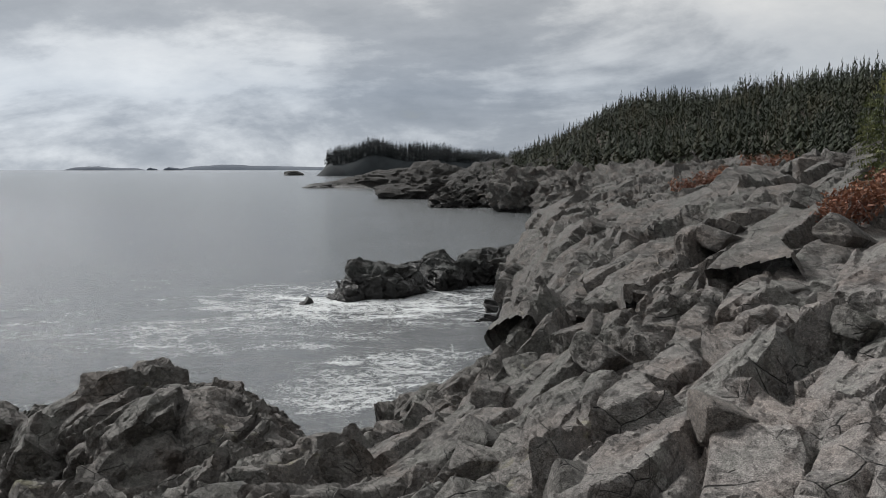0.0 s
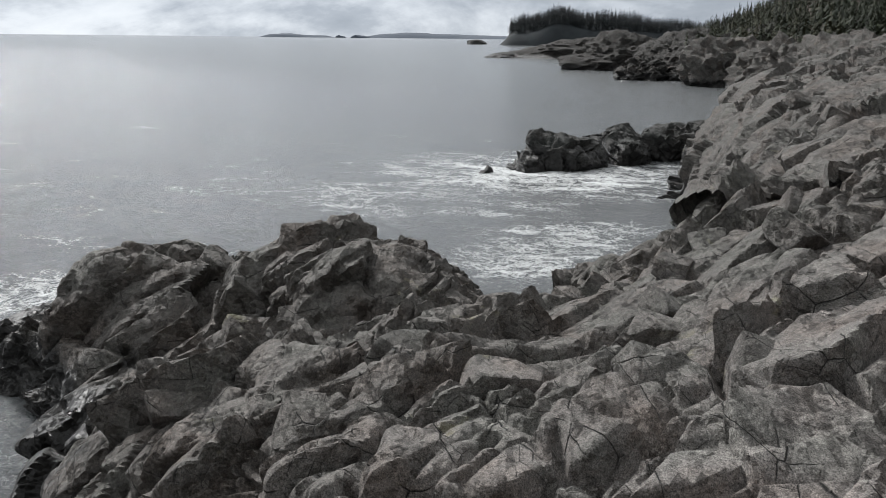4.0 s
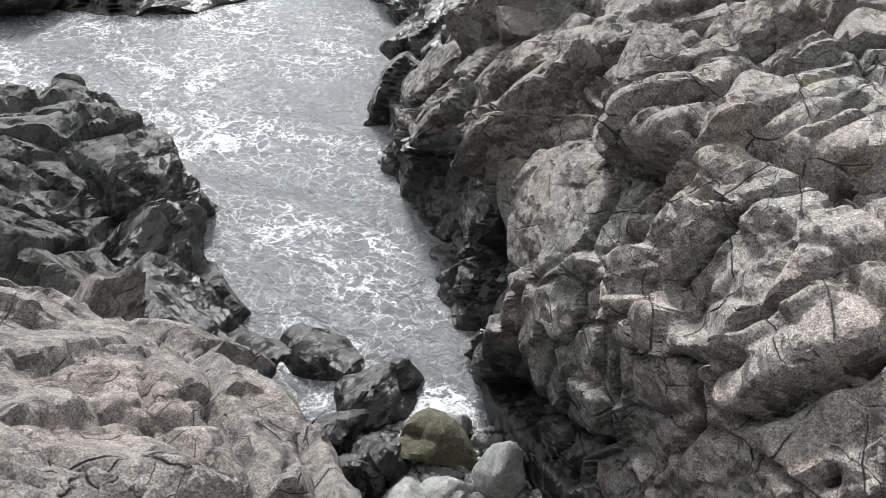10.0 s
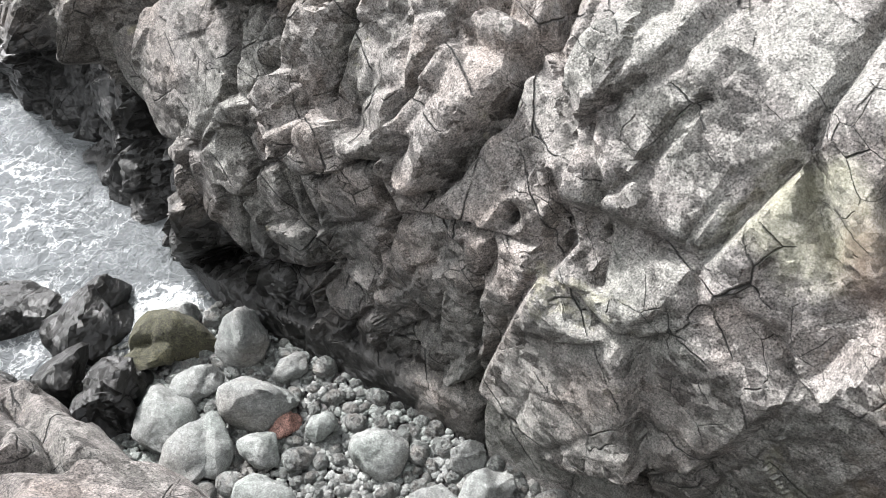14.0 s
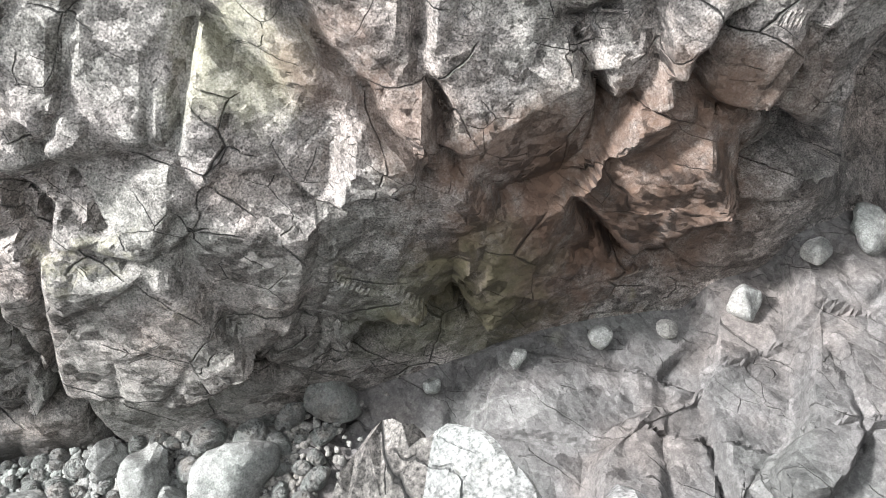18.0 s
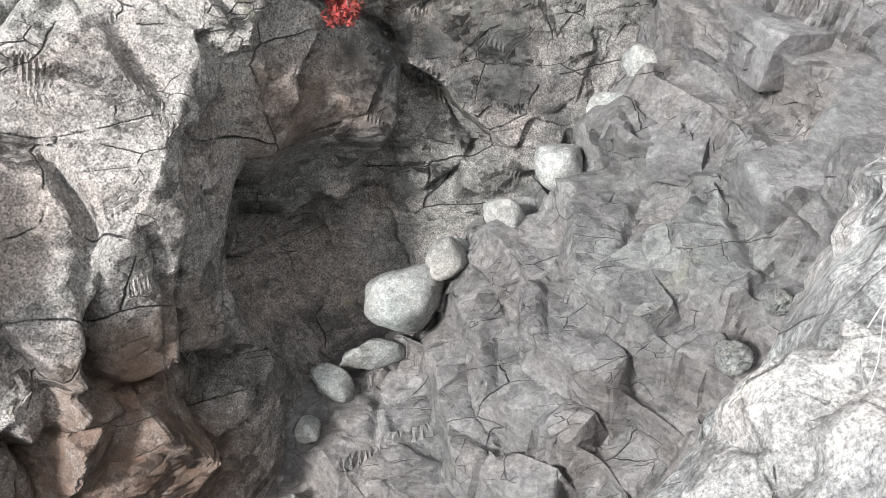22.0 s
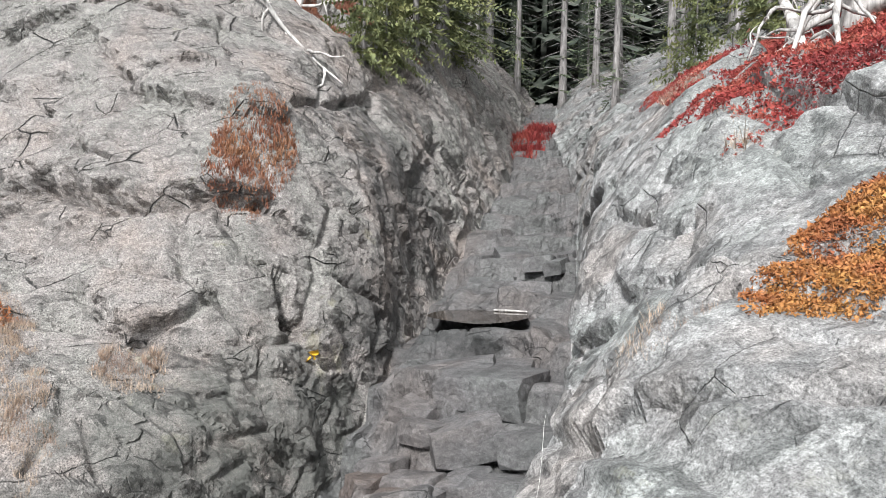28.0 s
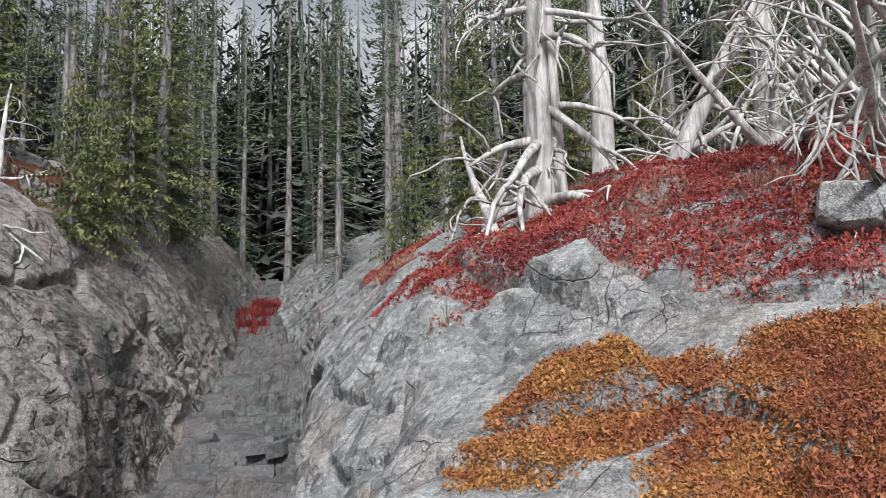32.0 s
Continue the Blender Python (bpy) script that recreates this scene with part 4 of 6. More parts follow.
# Headland beyond the far bank, up to the woods.
th = np.radians(np.arange(-75, 10, 0.14))
rr = 10 * 1.0065 ** np.arange(0, 330)
T, R = np.meshgrid(th, rr, indexing="ij")
X, Y = R * np.sin(-T), R * np.cos(T)
HS, HN = X * TO_SEA[0] + Y * TO_SEA[1], X * ACROSS[0] + Y * ACROSS[1]
past = (HN - gully(HS, 2) > 12.0) & (off_shore(X, Y) > -3) | (HS > 24.9) & (off_shore(X, Y) > -3)
HX, HY, HZ = rocky(X, Y, 1.0, True, 1.5)
sheet_object("headland", "broken grey rock headland running down to the cove", HX, HY, HZ - 0.06, rock, past[:-1, :-1])


def hill(x, y):
    """Wooded hill behind the shore: x, y of the far ground."""
    r, yaw = np.hypot(x, y), np.degrees(np.arctan2(x, y))
    start = np.interp(yaw, [2, 5, 12, 28, 60, 130, 200], [165, 160, 125, 80, 40, 26, 20])
    crest = np.interp(yaw, [2, 5, 12, 28, 60, 200], [330, 300, 240, 150, 130, 120])
    low = np.interp(yaw, [2, 5, 12, 28, 60, 100, 130, 170, 200], [2, 5.5, 7.5, 7.4, 8, 10, 9.5, 10.5, 9])
    top = np.interp(yaw, [2, 5, 12, 28, 60, 200], [3, 8.0, 22.5, 19.5, 26, 26])
    return low + (top - low) * smooth(0, 1, (r - start) / (crest - start)) + 0.8 * np.sin(x / 9 + 1.3 * np.sin(y / 13)) * np.sin(y / 11)

# ---- sea ----
th = np.radians(np.arange(-60, 80.1, 0.4))
rr = np.concatenate([3 * 1.0125 ** np.arange(0, 270), [90, 120, 200, 400, 900, 2000, 4800]])
T, R = np.meshgrid(th, rr, indexing="ij")
X, Y = -R * np.sin(T), R * np.cos(T)
P = np.stack([X, Y, 0 * X], -1).reshape(-1, 3)
fade = smooth(70, 20, R)
Z = (0.05 * fbm(P * 0.5, 3, 0.5, 5) + 0.02 * fbm(P * 2.2, 3, 0.5, 6)).reshape(X.shape) * fade
me = grid_mesh("sea", X, Y, Z)
s, nn = X * TO_SEA[0] + Y * TO_SEA[1], X * ACROSS[0] + Y * ACROSS[1]
foam = 0.52 * smooth(26, 20, s) * smooth(3, 7, s) * smooth(3, -1, nn) * smooth(-16, -9, nn)
foam = np.maximum(foam, 0.72 * np.exp(-(((s - 24) / 4) ** 2)) * smooth(20, 6, nn))
foam = np.maximum(foam, 1.0 * np.exp(-(((X + 4) / 12) ** 2 + ((Y - 45) / 9) ** 2)))
foam = np.maximum(foam, 0.75 * np.exp(-(((X + 2) / 6) ** 2 + ((Y - 28) / 7) ** 2)))
foam = np.maximum(foam, 0.62 * np.exp(-(((X + 10) / 16) ** 2 + ((Y - 36) / 8) ** 2)))
foam = np.maximum(foam, 0.8 * np.exp(-(((X - 8) / 22) ** 2 + ((Y - 146) / 7) ** 2)))
foam = np.maximum(foam, 1.1 * np.exp(-(((s - 6.0) / 0.6) ** 2 + ((nn - 0.3) / 0.5) ** 2)))
foam = np.maximum(foam, 0.28 * smooth(140, 40, R))
at = me.attributes.new("foam", "FLOAT", "POINT")
at.data.foreach_set("value", foam.astype(np.float32).ravel())
me.materials.append(m_sea)
tagged(new("sea", me), "grey-green sea with streaks of white foam", "water", kind="structure")

# ---- loose rock ----
def part(name, me, skin, parent, label=""):
    ob = new(name, me)
    if skin:
        me.materials.append(skin)
    ob.parent = parent
    return tagged(ob, label) if label else ob


def rock_mesh(name, seed, size, level=3, planes=16, rounded=0.12, rough=0.04, detail=0.0, boxy=False):
    """A boulder: a ball cut by random planes, its edges worn, in a box of the given half sizes."""
    rng = np.random.default_rng(seed)
    bm = bmesh.new()
    bmesh.ops.create_icosphere(bm, subdivisions=level, radius=1)
    co = np.array([v.co for v in bm.verts])
    nrm = rng.normal(size=(planes, 3))
    if boxy:
        nrm[:6] = np.array([(1, 0, 0), (-1, 0, 0), (0, 1, 0), (0, -1, 0), (0, 0, 1), (0, 0, -1)]) * 1.0 + rng.normal(0, 0.22, (6, 3))
    nrm /= np.linalg.norm(nrm, axis=1, keepdims=True)
    cut = rng.uniform(0.62, 0.95, planes)
    if boxy:
        cut[:6] = rng.uniform(0.55, 0.7, 6)
        cut[6:] = rng.uniform(0.72, 1.0, planes - 6)
    dots = np.maximum(co @ nrm.T, 1e-3)
    reach = cut / dots
    k = 1 / rounded
    r = -np.log(np.exp(-k * np.minimum(reach, 1.25)).sum(1) + math.exp(-k * 1.1)) / k
    r = r / r.mean()
    p = co * r[:, None]
    p = p * (1 + rough * fbm(co * 2.2 + seed, 3, 0.55, seed)[:, None]) * np.array(size)
    if detail:
        p = p + co * (detail * rock_detail(p * 1.0 + seed * 3.7, 1.0))[:, None]
    for v, c in zip(bm.verts, p):
        v.co = c
    me = bpy.data.meshes.new(name)
    bm.to_mesh(me)
    bm.free()
    me.polygons.foreach_set("use_smooth", np.ones(len(me.polygons), bool))
    me.set_sharp_from_angle(angle=radians(26))
    return me


def block_mesh(name, seed, size, cuts=4, worn=0.05, skew=0.2):
    """An angular block: a skewed box with corners broken off and its edges worn, in a box of the given half sizes."""
    rng = np.random.default_rng(seed)
    corners = np.array(list(itertools.product((-1, 1), repeat=3)), float) * (1 + rng.uniform(-skew, 0.05, (8, 3)))
    points = []
    broken_off = set(rng.choice(8, cuts, replace=False).tolist())
    for i, c in enumerate(corners):
        if i in broken_off:
            for axis in range(3):
                p = c.copy()
                p[axis] *= rng.uniform(0.25, 0.8)
                points.append(p)
        else:
            points.append(c)
    bm = bmesh.new()
    for p in points:
        bm.verts.new(p * np.array(size))
    bmesh.ops.convex_hull(bm, input=bm.verts)
    bmesh.ops.delete(bm, geom=[v for v in bm.verts if not v.link_faces], context="VERTS")
    bmesh.ops.dissolve_limit(bm, angle_limit=radians(9), verts=bm.verts, edges=bm.edges)
    bmesh.ops.bevel(bm, geom=bm.edges[:], offset=worn * min(size), segments=2, affect="EDGES", profile=0.6)
    bmesh.ops.triangulate(bm, faces=bm.faces[:])
    bmesh.ops.subdivide_edges(bm, edges=[e for e in bm.edges if e.calc_length() > 0.3 * min(size)], cuts=2, use_grid_fill=True)
    co = np.array([v.co for v in bm.verts])
    nrm = np.array([v.normal for v in bm.verts])
    co = co + nrm * (0.035 * min(size) * fbm(co / min(size) * 1.3 + seed, 3, 0.55, seed))[:, None]
    for v, c in zip(bm.verts, co):
        v.co = c
    me = bpy.data.meshes.new(name)
    bm.to_mesh(me)
    bm.free()
    me.polygons.foreach_set("use_smooth", np.ones(len(me.polygons), bool))
    me.set_sharp_from_angle(angle=radians(22))
    return me


def put(name, me, skin, at, turn=(0, 0, 0), label="", category="rock", group="", scale=1.0):
    ob = new(name, me)
    if skin and not me.materials:
        me.materials.append(skin)
    ob.matrix_world = pose(*at, *turn) @ Matrix.Scale(scale, 4)
    return tagged(ob, label, category, group)


def sn(s, n):
    return s * TO_SEA[0] + n * ACROSS[0], s * TO_SEA[1] + n * ACROSS[1]


def ground_at(x, y):
    return float(height(np.array([float(x)]), np.array([float(y)]))[0])


# Rocks standing in the sea: place, half sizes, turn.
for x, y, z, sx, sy, sz, turn, word in (
    (-3.7, 47.3, 0.3, 2.3, 2.0, 1.55, 20, "low black rock in the surf"), (-5.4, 46.2, 0.0, 1.0, 1.3, 0.9, 60, "small black rock awash in the surf"), (0.0, 50.5, 0.3, 1.7, 1.6, 1.45, 70, "black jagged rock beside the surf"),
    (2.6, 53, 0.4, 2.2, 2.0, 1.5, 10, "black jagged rock against the headland"), (-1.2, 55.5, 0.1, 2.0, 2.4, 1.3, 100, "black rock behind the surf"), (5.6, 59, 0.4, 4.2, 3.0, 1.8, 30, "long black rock ledge by the headland"), (-7.3, 44.1, -0.1, 0.5, 0.5, 0.35, 0, "small rock tip just awash"),
    (-17.4, 10.6, 0.0, 2.7, 1.7, 0.75, 35, "flat dark ledge awash at the gully mouth"), (-15.7, 11.6, -0.05, 1.2, 0.8, 0.5, 80, "low dark rock just awash"), (-20.5, 12.4, 0.1, 2.6, 2.0, 0.95, 20, "dark rock stack in white water"), (-23.5, 11.4, 0.1, 3.2, 2.2, 1.0, 40, "broad dark reef rock"),
    (-19.8, 9.0, 0.1, 2.6, 1.8, 0.9, 10, "dark reef rock in white water"), (-15.7, 10.1, -0.05, 0.4, 0.3, 0.3, 0, "small dark rock just awash"), (-36, 320, 0.2, 12, 9, 2.6, 0, "low black reef out at sea"), (-47, 312, 0.0, 5, 4, 1.3, 0, "low black reef tip"), (-160, 900, 0.5, 9, 8, 5, 0, "far rock in the sea")):
    me = rock_mesh("sea_rock", int(abs(x * 13 + y * 7)), (sx, sy, sz), 5, 22, 0.05, 0.08, 0.9 if y < 70 else 0.0)
    put("sea_rock", me, wet_stone, (x, y, z), (0, 0, turn), word, "rock", "rocks in the sea")

# Boulders at the head of the gully: along, across, half sizes, turn, stone.
BOULDERS = ((7.1, -0.9, 0.62, 0.45, 0.3, 20, 1), (6.3, -0.35, 0.4, 0.35, 0.36, 60, 1), (6.9, -1.7, 0.5, 0.35, 0.22, 10, 1), (8.0, -1.7, 0.6, 0.4, 0.25, 40, 1), (5.6, -0.75, 0.3, 0.26, 0.3, 30, 1), (5.5, 0.12, 0.34, 0.26, 0.26, 10, 3), (5.7, 0.45, 0.2, 0.2, 0.22, 0, 0),
            (4.9, 0.75, 0.26, 0.22, 0.34, 80, 0), (5.2, -0.35, 0.27, 0.2, 0.3, 50, 1), (4.6, -0.25, 0.36, 0.26, 0.22, 120, 0), (4.8, 0.2, 0.28, 0.2, 0.17, 20, 0), (4.1, -0.1, 0.36, 0.28, 0.22, 60, 0), (4.2, 0.55, 0.32, 0.26, 0.24, 150, 0), (3.75, 0.3, 0.2, 0.18, 0.16, 0, 0),
            (3.9, 0.62, 0.15, 0.13, 0.11, 0, 2), (3.1, 1.05, 0.26, 0.2, 0.18, 20, 0), (2.3, 1.05, 0.36, 0.28, 0.2, 45, 0), (2.2, 1.55, 0.24, 0.17, 0.2, 45, 0), (1.9, 1.3, 0.22, 0.18, 0.2, 100, 0), (1.5, 1.6, 0.3, 0.24, 0.2, 10, 0), (3.3, 0.15, 0.3, 0.3, 0.26, 70, 0), (2.6, 1.62, 0.15, 0.12, 0.14, 0, 0),
            (5.0, -0.6, 0.24, 0.2, 0.22, 0, 1), (3.6, 0.9, 0.16, 0.14, 0.12, 30, 0), (4.4, 0.95, 0.17, 0.15, 0.14, 0, 0))
for i, (s, n_, sx, sy, sz, turn, kind) in enumerate(BOULDERS):
    x, y = sn(s, n_)
    me = rock_mesh("boulder", 300 + i, (sx, sy, sz), 4, 18, 0.03 if kind in (1, 3) else 0.085, 0.07, 0.55 if kind in (1, 3) else 0.2)
    label = ("rounded grey-green beach boulder among cobbles", "black wet boulder at the water's edge", "rounded brick-red beach stone among cobbles", "wet boulder with olive weed on it")[kind]
    put("boulder", me, (stone, wet_stone, red_stone, gold_stone)[kind], (x, y, ground_at(x, y) + sz * 0.55), (8 * math.sin(i), 8 * math.cos(i * 2), turn), label, "boulder", "boulders in the gully")

rng = np.random.default_rng(5)
cobble_meshes = [rock_mesh("cobble", 500 + i, (1.0, 0.75 + 0.03 * i, 0.62), 3, 14, 0.16, 0.05) for i in range(6)]
flint_meshes = [rock_mesh("cobble", 520 + i, (1.0, 0.7, 0.6), 3, 12, 0.07, 0.05) for i in range(3)]
taken = [(b[0], b[1], max(b[2], b[3])) for b in BOULDERS]
made, tries = 0, 0
while made < 298 and tries < 14000:
    tries += 1
    s = rng.uniform(0.9, 5.6)
    a, b = float(gully(s, 1)), float(gully(s, 2))
    n_ = rng.uniform(a + 0.02, b - 0.02)
    r = float(rng.choice([0.055, 0.075, 0.1, 0.125, 0.155], p=[0.24, 0.27, 0.24, 0.16, 0.09])) * rng.uniform(0.85, 1.2) * (1.35 if s < 2.6 else 1.0)
    if any((s - q[0]) ** 2 + (n_ - q[1]) ** 2 < (0.74 * (r + q[2])) ** 2 for q in taken):
        continue
    taken.append((s, n_, r))
    x, y = sn(s, n_)
    me = (cobble_meshes if rng.random() < 0.75 else flint_meshes)[int(rng.integers(0, 3))]
    put("cobble", me, stone, (x, y, ground_at(x, y) + r * 0.42), (float(rng.uniform(-25, 25)), float(rng.uniform(-25, 25)), float(rng.uniform(0, 360))), "rounded grey beach cobble in the gully", "cobble", "cobbles in the gully", scale=r)
    made += 1

# Shingle between the cobbles.
rng = np.random.default_rng(6)
unit = rock_mesh("pebble", 540, (1.0, 0.8, 0.6), 1, 10, 0.15, 0.05)
pv = np.array([v.co for v in unit.vertices])
pf = np.array([p.vertices for p in unit.polygons])
many = 5200
ss = rng.uniform(1.1, 5.6, many) + rng.normal(0, 0.25, many)
nn = gully(ss, 1) + (gully(ss, 2) - gully(ss, 1)) * rng.random(many)
px, py = sn(ss, nn)
pz = height(px, py) + 0.025
pr = rng.uniform(0.018, 0.055, many)
ang = rng.uniform(0, TAU, many)
turned = np.stack([pv[None, :, 0] * np.cos(ang)[:, None] - pv[None, :, 1] * np.sin(ang)[:, None], pv[None, :, 0] * np.sin(ang)[:, None] + pv[None, :, 1] * np.cos(ang)[:, None], np.repeat(pv[None, :, 2], many, 0)], -1)
allv = turned * pr[:, None, None] + np.stack([px, py, pz], -1)[:, None]
me = bpy.data.meshes.new("shingle")
me.from_pydata(allv.reshape(-1, 3).tolist(), [], (pf[None] + (np.arange(many) * len(pv))[:, None, None]).reshape(-1, 3).tolist())
me.polygons.foreach_set("use_smooth", np.ones(len(me.polygons), bool))
me.materials.append(stone)
tagged(new("shingle", me), "small grey pebbles between the cobbles", "pebbles", kind="stuff")

# Pale stones wedged in the slot under the far wall: along, from the far foot, half sizes.
for i, (s, back, sx, sy, sz, turn) in enumerate(((-3.5, 0.4, 0.24, 0.36, 0.28, 20), (-3.15, 0.42, 0.1, 0.25, 0.15, 25), (-3.9, 0.36, 0.14, 0.22, 0.13, 70), (-4.15, 0.22, 0.17, 0.16, 0.14, 60), (-2.8, 0.24, 0.22, 0.14, 0.14, 50), (-2.0, 0.3, 0.12, 0.1, 0.09, 0), (-4.4, 0.32, 0.16, 0.15, 0.14, 10),
        (-4.9, 0.3, 0.2, 0.17, 0.16, 0), (-5.45, 0.25, 0.17, 0.19, 0.18, 40), (-5.75, 0.22, 0.17, 0.17, 0.16, 70), (-6.15, 0.25, 0.27, 0.17, 0.15, 20), (-6.55, 0.22, 0.17, 0.15, 0.17, 0), (-6.95, 0.3, 0.2, 0.12, 0.26, 10), (-1.0, 0.2, 0.08, 0.07, 0.06, 0), (-0.4, 0.2, 0.09, 0.07, 0.07, 30), (0.2, 0.2, 0.08, 0.08, 0.07, 0), (-2.4, 0.25, 0.09, 0.08, 0.08, 0), (-1.5, 0.2, 0.07, 0.07, 0.06, 0))):
    n_ = float(gully(s, 2)) - back
    x, y = sn(s, n_)
    me = rock_mesh("wedged_stone", 700 + i, (sx, sy, sz), 4, 16, 0.1, 0.05, 0.08)
    put("wedged_stone", me, stone, (x, y, ground_at(x, y) + sz * 0.75), (10, -8, turn), "pale rounded stone wedged at the foot of the wall", "stone", "stones under the far wall")
for i, (s, off, r) in enumerate(((-2.6, 0.15, 0.13), (-2.9, 0.2, 0.1), (-3.2, 0.12, 0.12), (-2.2, 0.12, 0.09), (-4.2, 0.18, 0.12), (-4.5, 0.12, 0.1))):
    x, y = sn(s, float(gully(s, 1)) + off)
    put("wedged_stone", cobble_meshes[i % 6], stone, (x, y, ground_at(x, y) + r * 0.9), (0, 0, 50 * i), "pale rounded stone in the crack below the near slab", "stone", "stones under the near slab", scale=r)

# Flat-topped slate blocks that make the steps of the bed.
rng = np.random.default_rng(23)
slate_meshes = [block_mesh("slate_block", 860 + i, (1.0, 0.7, 0.5), 3, 0.04, 0.16) for i in range(8)]
for me in slate_meshes:
    me.materials.append(slate)
laid, tries = [], 0
while len(laid) < 34 and tries < 4000:
    tries += 1
    s = rng.uniform(-13.5, -5.2)
    a, b = float(gully(s, 1)), float(gully(s, 2))
    size = float(rng.uniform(0.18, 0.42))
    n_ = rng.uniform(a + 0.25, b - 0.55 - 0.4 * size)
    if any(abs(s - q[0]) < 0.62 * (size + q[2]) and abs(n_ - q[1]) < 0.55 * (size + q[2]) for q in laid) or abs(s + 10.8) < 1.2:
        continue
    laid.append((s, n_, size))
    x, y = sn(s, n_)
    ob = new("slate_block", slate_meshes[int(rng.integers(0, 8))])
    ob.matrix_world = pose(x, y, ground_at(x, y) - 0.22 * size, float(rng.normal(3, 4)), float(rng.normal(6, 4)), 43 + float(rng.normal(0, 14)) + 90 * int(rng.integers(0, 2))) @ Matrix.Scale(size, 4)
    tagged(ob, "smooth grey slate block stepping up the gully bed", "rock", "slate steps of the gully bed")

# Granite blocks weathered loose along their joints, on the far bank and the headland.
rng = np.random.default_rng(14)
block_meshes = [block_mesh("granite_block", 800 + i, (1.0, 0.72 + 0.05 * (i % 4), 0.55), 6, 0.14, 0.4) for i in range(9)]
laid, tries = [], 0
while len(laid) < 70 and tries < 20000:
    tries += 1
    r, yaw = 8 + 40 * rng.random() ** 1.5, rng.uniform(-32, 34)
    x, y = r * math.sin(radians(yaw)), r * math.cos(radians(yaw))
    s_, n_ = x * TO_SEA[0] + y * TO_SEA[1], x * ACROSS[0] + y * ACROSS[1]
    z = ground_at(x, y)
    shore = float(off_shore(np.array([x]), np.array([y]))[0])
    size = float(rng.uniform(0.25, 0.55)) * (1.25 if r > 18 else 1.0)
    if n_ - float(gully(s_, 2)) < 1.6 + size or z < 1.2 or y > 12 and shore < 3.0 + size or any((x - a) ** 2 + (y - b_) ** 2 < (0.75 * (size + c_)) ** 2 for a, b_, c_ in laid):
        continue
    laid.append((x, y, size))
    me = block_meshes[int(rng.integers(0, 9))]
    ob = new("granite_block", me.copy() if n_ - float(gully(s_, 2)) < 12.5 else me)
    ob.data.materials.append(cliff if ob.data is not me else rock) if not ob.data.materials else None
    ob.matrix_world = pose(x, y, z - 0.3 * size, float(rng.normal(20, 12)), float(rng.normal(12, 12)), 35 + float(rng.normal(0, 28))) @ Matrix.Scale(size, 4)
    tagged(ob, "weathered grey granite block jammed in the broken shore", "rock", "blocks on the rocky shore")

# ---- far land ----
for x, y, z, sx, sy, sz, turn, word in ((2.2, 160, 1.0, 4.4, 7, 3.3, 0, "black sea-cut rock at the headland's tip"), (15, 160, 1.0, 8.6, 8, 3.6, 10, "black sea-cut rock below the headland"), (12, 178, 3, 11, 14, 6.5, 20, "dark bare rock headland by the sea"), (26, 172, 3, 9, 12, 7.4, 0, "dark bare rock headland by the sea"), (-2, 210, 1.5, 12, 14, 5.6, 0, "dark bare rock point by the sea"),
        (-14, 320, 1, 26, 20, 7, 0, "far dark rock point"), (33, 150, 2, 8, 10, 7.2, 30, "grey bare rock headland by the sea"), (38, 122, 3, 9, 10, 6.0, 60, "grey bare rock headland by the sea"), (24, 96, 1.5, 6, 9, 5.6, 20, "grey bare rock headland by the sea"), (15, 140, 1.5, 6, 7, 5.6, 50, "brown-grey bare rock below the woods"), (21, 128, 2, 7, 7, 6.0, 15, "brown-grey bare rock below the woods"), (26, 112, 2, 6, 7, 5.6, 70, "brown-grey bare rock below the woods")):
    me = rock_mesh("headland_rock", int(abs(x * 11 + y)), (sx, sy, sz), 5, 26, 0.03, 0.16, 1.7)
    put("headland_rock", me, rock if "grey" in word else dark_head, (x, y, z), (0, 0, turn), word, "rock", "rocks of the far headland")

th = np.radians(np.arange(0, 201, 0.8))
rr = 18 * 1.045 ** np.arange(0, 75)
T, R = np.meshgrid(th, rr, indexing="ij")
X, Y = R * np.sin(T), R * np.cos(T)
Z = hill(X, Y)
starts = np.interp(np.degrees(T), [2, 5, 12, 28, 60, 130, 200], [165, 160, 125, 80, 40, 26, 20])
sheet_object("wooded_hill", "dark needle-strewn floor of the wooded hill", X, Y, Z - 0.4 - 3 * smooth(6, 0, R - starts + 6), m_floor, (R > starts - 4)[:-1, :-1], "ground", False)


